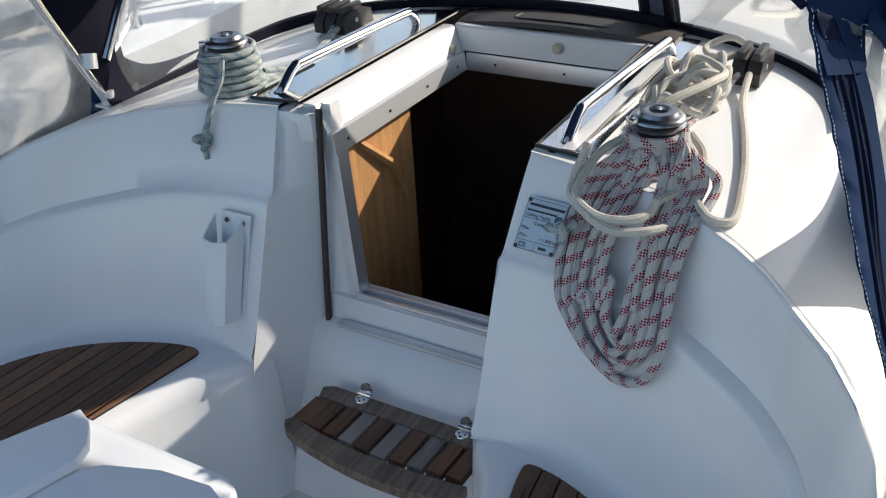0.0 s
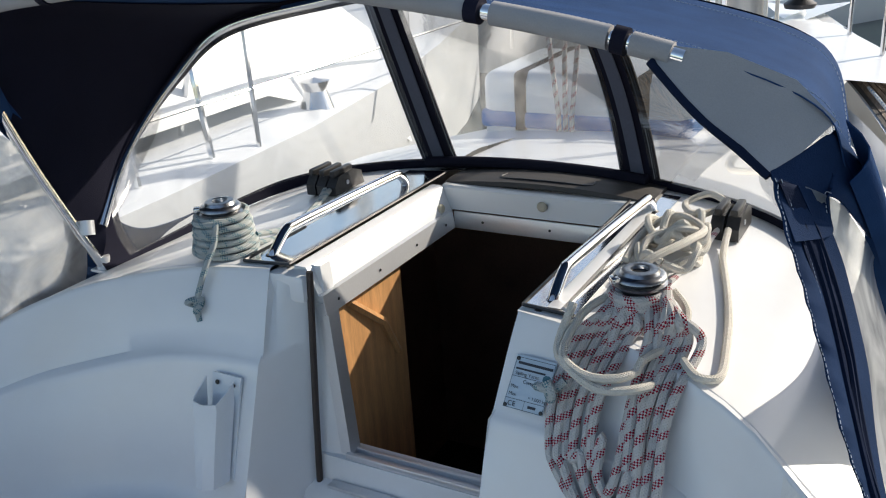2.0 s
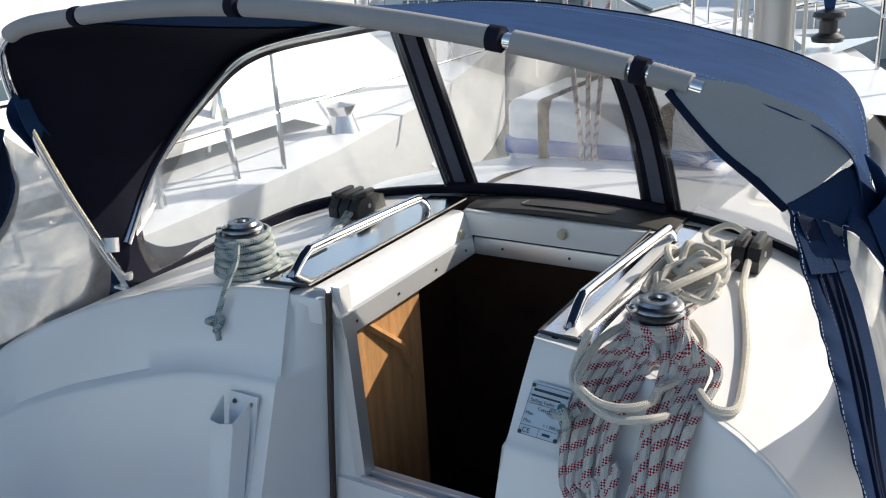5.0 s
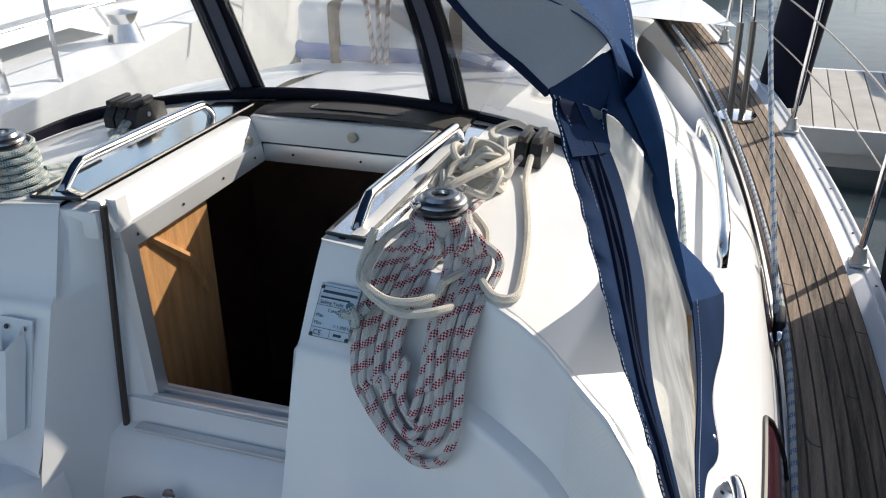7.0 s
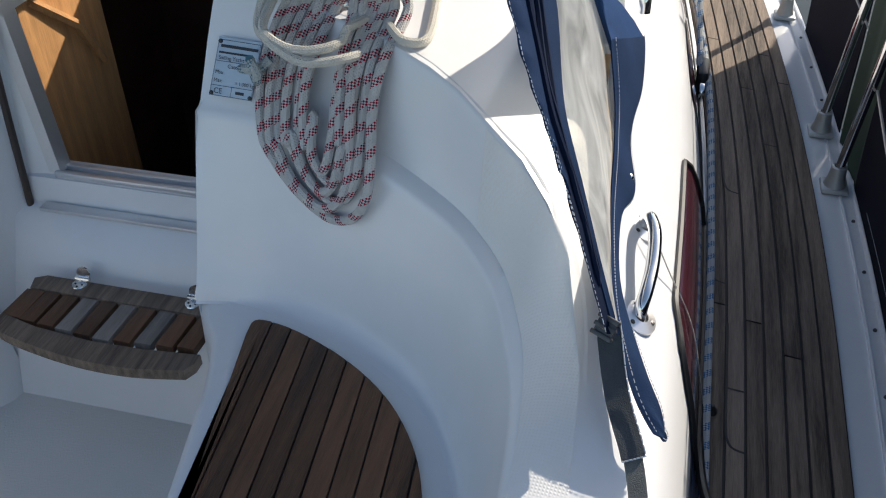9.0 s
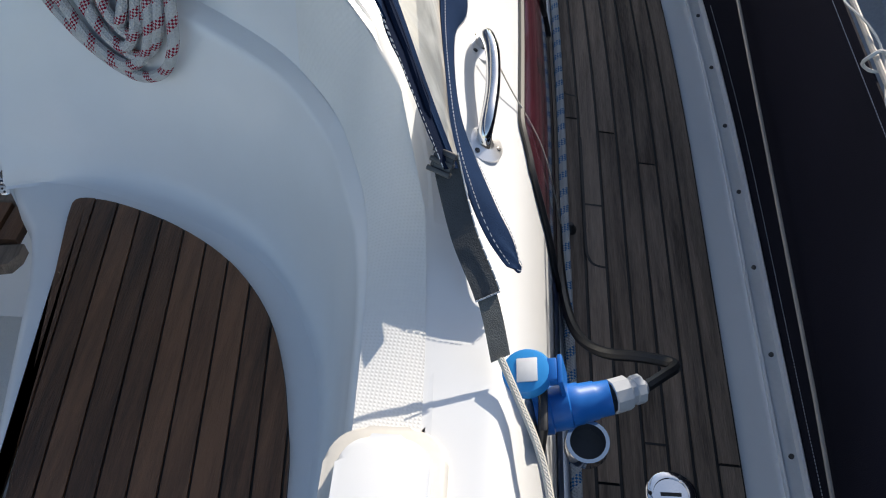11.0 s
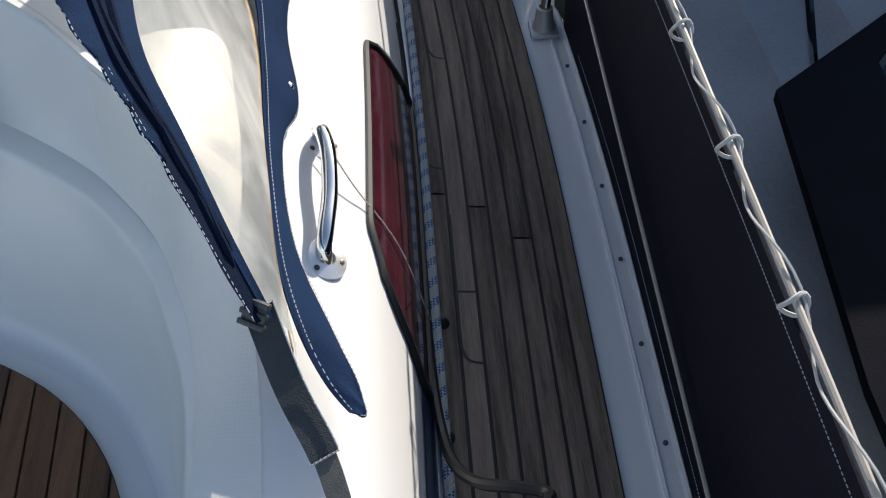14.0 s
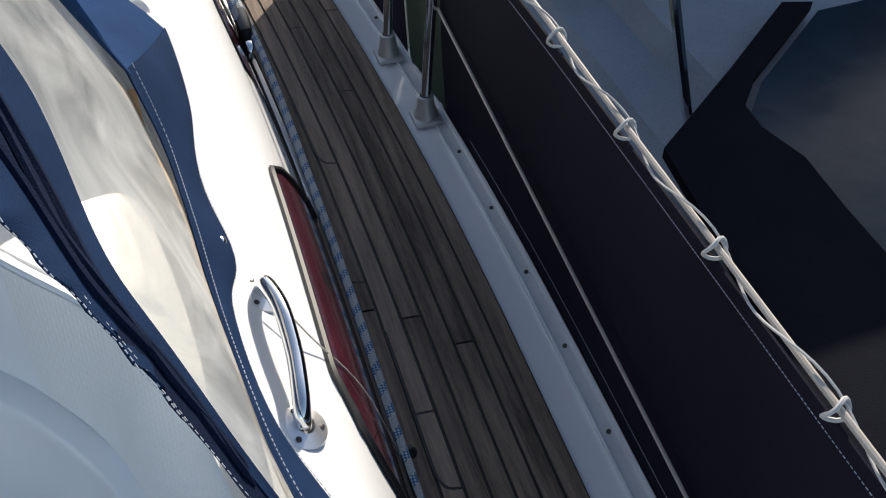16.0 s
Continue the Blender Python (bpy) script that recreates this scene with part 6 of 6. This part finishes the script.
def moored_boat(label, x, y, turn, length=8.0, sail=True, cover=None, kind_=0):
    """A boat on the far pontoons: hull, cabin with windows, mast and boom or a wheelhouse, rails."""
    m = Matrix.Translation((x, y, WATER)) @ Matrix.Rotation(radians(turn), 4, "Z")
    beam = length * 0.33
    free = 0.11 * length
    b = thing("moored_boat", label, "boat", "boats on the pontoons", at=(x, y, WATER))
    part("hull", place(hull_mesh(length, beam, free), m), FARWHITE, b)
    ch = free + (0.45 if sail else 0.78 if kind_ else 1.25)
    bm = B()
    prof = [(-0.30, free), (-0.27, ch), (0.05, ch), (0.22, free + 0.1)] if sail else [(-0.25, free), (-0.22, ch), (0.08, ch), (0.2, free + (0.35 if kind_ else 0.55)), (0.34, free + 0.1)]
    sheet(bm, [[(s * beam * 0.33 * (0.9 if zz > free + 0.2 else 1), yy * length, zz) for s in (-1, -0.9, 0, 0.9, 1)] for yy, zz in prof])
    for s in (-1, 1):
        bm.faces.new([bm.verts.new((s * beam * 0.33 * (0.9 if zz > free + 0.2 else 1), yy * length, zz)) for yy, zz in prof])
    part("cabin", place(bm, m), FARWHITE, b, smooth=False)
    for s in (-1, 1):
        for i in range(3):
            bm = B()
            y0 = (-0.22 + 0.1 * i) * length
            zc = free + (0.22 if sail else 0.45 if kind_ else 0.75)
            block(bm, (s * beam * 0.315 - 0.03, y0, zc - (0.07 if sail else 0.25)), (s * beam * 0.315 + 0.03, y0 + 0.085 * length, zc + (0.07 if sail else 0.28)), 0.02)
            part("window", place(bm, m), GLASSY, b)
    if not sail:
        bm = B()
        sheet(bm, [[(s * beam * 0.26, yy * length, zz) for s in (-1, 0, 1)] for yy, zz in ((0.085, ch - 0.06), (0.195, free + (0.42 if kind_ else 0.62)))])
        part("windscreen", thick(place(bm, m), 0.03), GLASSY, b)
    if sail:
        part("mast", place(tube(B(), [(0, 0.12 * length, free), (0, 0.12 * length, free + 1.25 * length)], 0.07, 8), m), WOOD_MAST, b)
        part("boom", place(tube(B(), [(0, 0.1 * length, free + 1.4), (0, -0.32 * length, free + 1.5)], 0.12, 8), m), cover or BLUE_COVER, b)
        bm = B()
        for dx, dy in ((beam * 0.45, 0.1), (-beam * 0.45, 0.1), (0, 0.5), (0, -0.5)):
            tube(bm, [(dx, dy * length, free), (0, 0.12 * length, free + 1.22 * length)], 0.012, 4)
        part("rigging", place(bm, m), WOOD_MAST, b)
    elif cover:
        bm = B()
        sheet(bm, [[(s * beam * 0.45, yy * length, ch + 0.35 - 0.25 * s * s - dd) for s in (-1, -0.6, 0, 0.6, 1)] for yy, dd in ((-0.48, 0.25), (-0.45, 0.02), (-0.2, 0))])
        part("cockpit_cover", thick(place(bm, m), 0.03), cover, b)
    bm = B()
    for s in (-1, 1):
        pts = []
        for i in range(7):
            t = 0.05 + 0.9 * i / 6
            w = beam / 2 * (0.82 + 0.18 * math.sin(math.pi * min(t * 1.3, 1))) * (1 - max(0, (t - 0.55) / 0.45) ** 2.2 * 0.97) * 0.95
            yy = -length / 2 + length * t
            tube(bm, [(s * w, yy, free), (s * w, yy, free + 0.62)], 0.013, 5)
            pts.append((s * w, yy, free + 0.62))
        tube(bm, pts, 0.012, 5)
    part("guard_rail", place(bm, m), STEEL, b)
    return b


moored_boat("white motor cruiser with tinted wheelhouse and blue cockpit cover", -4.9, 12.4, -93, 7.0, False, BLUE_COVER, 1)
moored_boat("white fishing boat with a small wheelhouse", -8.6, 35.0, 165, 6.5, False)
moored_boat("white fishing boat with a small wheelhouse", -12.5, 37.0, 150, 7.0, False)
moored_boat("white sailing yacht with bare mast", -21.0, 30.0, 80, 10, True)
moored_boat("white sailing yacht with blue boom cover", 5.0, 22.0, 75, 9.0, True)
moored_boat("white sailing yacht with bare mast", 8.0, 30.0, 60, 9.5, True)
rngb = random.Random(12)
for i in range(17):
    sails = i % 3 != 1
    moored_boat("white sailing yacht on the far pontoon" if sails else "white motor boat beside the far pontoon", -66 + 5.0 * i + rngb.uniform(-1, 1), 46 + rngb.uniform(0, 14), rngb.choice((75, 95, 110, 160)), rngb.uniform(7, 10.5), sails, BLUE_COVER if i % 2 else None)

for i, (r, az) in enumerate(((18, -30), (19, -23), (17, -7), (25, -35), (24, -27), (26, -20), (27, -14.5), (23, -9), (25, -3), (32, -36), (33, -31), (31, -25.5), (33, -21), (34, -16.5), (32, -11.5), (33, -6))):
    sails = i % 4 != 2
    moored_boat("white sailing yacht in the next row of berths" if sails else "white motor boat in the next row of berths", r * math.sin(radians(az)), r * math.cos(radians(az)), rngb.choice((80, 100, 150, 170, 200)), rngb.uniform(6.5, 9.0), sails, BLUE_COVER if i % 3 == 0 else None, i % 2)

# our own mast, with halyards beside it, and the furled headsail at the bow
mast = thing("mast", "grey aluminium mast with halyards tied beside it", "mast", at=(CX, 5.2, 0.95))
part("spar", tube(B(), [(CX, 5.2, 0.85), (CX, 5.2, 14)], 0.075, 14, flat=1.3), WOOD_MAST, mast)
for dx, dy, top_x in ((-0.14, -0.05, -0.05), (-0.11, -0.12, -0.04), (0.12, -0.1, 0.05), (0.16, 0, 0.06), (-0.2, 0.0, -0.05)):
    part("halyard", tube(B(), [(CX + dx, 5.2 + dy, 1.0), (CX + dx * 0.9, 5.2 + dy, 2.5), (CX + top_x, 5.2, 12)], 0.011, 6, uv=True), ROPE_WHITE, mast)
furl = thing("furled_headsail", "blue-edged furled headsail above a black furling drum", "headsail", at=(CX, 7.0, 1.05))
part("drum", lathe(B(), [(0.0, 0.12), (0.1, 0.12), (0.11, 0.15), (0.06, 0.18), (0.06, 0.26), (0.11, 0.29), (0.1, 0.32), (0.03, 0.34)], (CX, 7.0, 1.0), 18), BLACK, furl)
part("sail_roll", tube(B(), [(CX, 7.0, 1.33), (CX, 6.9, 1.6), (CX, 6.3, 5), (CX, 5.4, 13)], [0.03, 0.07, 0.09, 0.03], 12), NAVY, furl)
pul = thing("pulpit", "polished steel pulpit round the bow", "pulpit", at=(CX, 6.9, 1.05))
for z in (1.32, 1.6):
    part("pulpit_rail", tube(B(), curve([(CX - 0.7, 5.75, z), (CX - 0.4, 6.5, z + 0.02), (CX - 0.12, 7.2, z + 0.05), (CX + 0.12, 7.2, z + 0.05), (CX + 0.4, 6.5, z + 0.02), (CX + 0.7, 5.75, z)], 6), 0.013, 8), STEEL, pul)
for x, y in ((-0.62, 5.9), (-0.38, 6.5), (0.38, 6.5), (0.62, 5.9)):
    part("pulpit_leg", tube(B(), [(CX + x, y, 1.0), (CX + x, y, 1.62)], 0.013, 8), STEEL, pul)

# big white cruiser alongside to port
big = thing("white_cruiser", "large white motor cruiser moored close on the port side", "boat", at=(-5.5, 5, WATER))
bm = place(hull_mesh(15, 4.6, 1.15, 0.5), Matrix.Translation((-5.1, 3.0, WATER)))
part("hull", bm, FARWHITE, big)
bm = B()
sheet(bm, [[(-5.1 + s, y, z + dz2) for s, dz2 in ((-1.9, 0), (-1.7, 0.9), (-1.2, 1.15), (1.0, 1.15), (1.45, 0.85), (1.75, 0.0))] for y, z in ((0.5, 0.9), (0.8, 0.95), (4.4, 0.95), (5.4, 0.6), (6.0, 0.25))])
part("superstructure", bm, FARWHITE, big)
bm = B()
sheet(bm, [[(-3.55 + 0.05 * h, y, 1.15 + 0.32 * h) for h in (0, 1)] for y in (1.0, 3, 4.2)])
part("side_glass", thick(bm, 0.02), GLASSY, big)
bm = B()
for y in (-1.0, 0.6, 2.2, 3.8, 5.4, 7.0):
    tube(bm, [(-2.95, y, 0.8), (-2.95, y, 1.45)], 0.014, 6)
tube(bm, [(-2.95, -1, 1.45), (-2.95, 7, 1.47)], 0.014, 6)
tube(bm, [(-2.95, -1, 1.12), (-2.95, 7, 1.14)], 0.007, 6)
for y in (3.0, 3.5):
    tube(bm, curve([(-3.0, y, 0.8), (-3.05, y, 1.3), (-3.15, y + 0.12, 1.4), (-3.3, y + 0.25, 1.3), (-3.5, y + 0.3, 0.85)], 4), 0.018, 6)
part("guard_rail", bm, STEEL, big)
part("deck_winch", lathe(B(), [(0.11, 0), (0.09, 0.06), (0.07, 0.12), (0.1, 0.18), (0, 0.2)], (-3.15, 4.6, 0.83), 18), CHROME, big)

# boat alongside to starboard
nb = thing("neighbour_boat", "white boat with dark canvas cockpit cover moored close to starboard", "boat", at=(2.4, 1.0, WATER))
bm = place(hull_mesh(9.0, 2.8, 0.78, 0.3), Matrix.Translation((2.55, 0.6, WATER)))
part("hull", bm, FARWHITE, nb)
bm = B()
sheet(bm, [[(x, y, z) for x, z in ((1.04, 0.44), (1.10, 0.50), (1.25, 0.535), (1.27, 0.56), (1.40, 0.575), (1.44, 0.63), (2.6, 0.655), (3.6, 0.62))] for y in (-3.0, 0, 1.6, 2.3, 3.0, 3.6)])
# white deck toned blue-grey, with the shade over it in the colour
part("side_deck", thick(bm, 0.03), material("shaded_white_deck", (0.30, 0.33, 0.37), 0.6, vary=0.25, scale=3), nb)
# unseen hood, added sunward to throw shade over the neighbour's deck and cover
bm = B()
nbh = [(1.15, 0.45), (1.12, 0.9), (1.18, 1.35), (1.4, 1.62), (1.9, 1.72), (2.5, 1.7), (3.0, 1.4), (3.1, 0.5)]
sheet(bm, [[(x + d, y, 0.4 + (z - 0.4) * k) for x, z in nbh] for y, k, d in ((2.95, 1.0, 0.0), (3.3, 1.02, 0.0), (3.7, 0.9, 0.02), (4.1, 0.35, 0.08))])
part("sprayhood", thick(bm, 0.006), NAVY_DARK, nb, "unseen dark hood added to shade the neighbour's cockpit")
part("cover_pole", tube(B(), [(1.325, 2.012, 0.58), (1.154, 1.908, 1.0), (1.07, 1.857, 1.21)], 0.011, 8), STEEL, nb)
cov = [(1.176, 1.882), (1.304, 1.98), (1.443, 2.086), (1.707, 2.297), (1.778, 2.274), (1.485, 2.05), (1.404, 1.958), (1.397, 1.88), (1.425, 1.769), (1.413, 1.619), (1.409, 1.498), (1.42, 1.0), (1.42, -1.5), (1.05, -1.5), (1.10, 1.2)]
part("cockpit_cover", slab(B(), cov, 0.66, 0.685), material("black_canvas", (0.008, 0.009, 0.014), 0.85, vary=0.3, bump=0.3, bump_scale=300, spec=0.05), nb)
part("cover_window", slab(B(), [(1.41, 1.94), (1.49, 2.03), (1.78, 2.25), (2.9, 2.3), (2.9, -1.0), (1.40, -1.0), (1.40, 1.49), (1.405, 1.62), (1.415, 1.77), (1.39, 1.88)], 0.662, 0.674), material("wet_grey_vinyl", (0.022, 0.038, 0.055), 0.22, vary=0.4, scale=3, bump=0.8, bump_scale=7, spec=0.1), nb)

# finger pontoon ahead to starboard
pon = thing("finger_pontoon", "grey planked finger pontoon with cleats and fenders", "pontoon", at=(1.6, 7.8, -0.1))
PLANKS = material("grey_pontoon_planks", (0.42, 0.40, 0.37), 0.8, vary=0.2, scale=5, rand=0.4)
for i in range(60):
    bm = B()
    block(bm, (0.45 + 0.145 * i, 6.9, -0.07), (0.45 + 0.145 * i + 0.138, 8.6, -0.03), 0.004)
    part("plank", bm, PLANKS, pon, smooth=False)
bm = B()
block(bm, (0.42, 6.86, -0.2), (9.2, 6.9, -0.03))
block(bm, (0.42, 8.6, -0.2), (9.2, 8.64, -0.03))
block(bm, (0.6, 7.0, -0.5), (9.0, 8.5, -0.2))
part("frame", bm, ALU, pon)
for x in (1.5, 3.5):
    cl = thing("mooring_cleat", "steel mooring cleat on the pontoon edge", "cleat", "pontoon cleats", at=(x, 7.05, -0.03))
    bm = B()
    tube(bm, [(x - 0.12, 7.05, 0.03), (x + 0.12, 7.05, 0.03)], 0.015, 8)
    tube(bm, [(x - 0.04, 7.05, -0.03), (x - 0.04, 7.05, 0.03)], 0.014, 8)
    tube(bm, [(x + 0.04, 7.05, -0.03), (x + 0.04, 7.05, 0.03)], 0.014, 8)
    part("cleat_body", bm, STEEL, cl)
fend = thing("fender", "cream cylindrical fender hanging at the pontoon", "fender", at=(1.9, 6.75, -0.2))
part("fender_body", along_axis((1.5, 6.72, -0.16), (2.2, 6.72, -0.16), [(0, 0), (0.05, 0.02), (0.1, 0.12), (0.1, 0.88), (0.05, 0.98), (0, 1)]), material("cream_fender", (0.55, 0.54, 0.5), 0.5), fend)
motor = thing("outboard_motor", "black outboard motor on a small boat beyond the pontoon", "outboard", at=(2.4, 9.3, 0.2))
bm = B()
block(bm, (2.0, 9.1, 0.25), (2.75, 9.7, 0.85), 0.12, None, 3)
part("cowling", bm, BLACK, motor)
bm = B()
block(bm, (2.25, 9.3, -0.5), (2.5, 9.5, 0.3), 0.03)
part("leg", bm, BLACK, motor)
moored_boat("small white motor boat with outboard beyond the pontoon", 3.2, 11.2, 10, 5.5, False)
quay = thing("far_pontoon", "long grey pontoon with piles behind the moored boats", "pontoon", kind="structure")
bm = B()
block(bm, (-60, 60, -0.5), (60, 62, 0.0))
part("walkway", bm, PLANKS, quay)
tree = thing("far_shore", "hazy far shore with low buildings and trees", "shore", kind="structure")
rngf = random.Random(5)
bm = B()
rows = []
for i in range(120):
    x = -240 + 4 * i
    rows.append([(x, 190, -1), (x, 190, 3 + 5 * noise.noise((i * 0.17, 0, 0)) + 2 * rngf.random()), (x, 230, 6)])
sheet(bm, rows)
part("shore_line", bm, material("far_shore_green", (0.12, 0.15, 0.12), 0.9, vary=0.4, scale=0.05), tree, smooth=False)
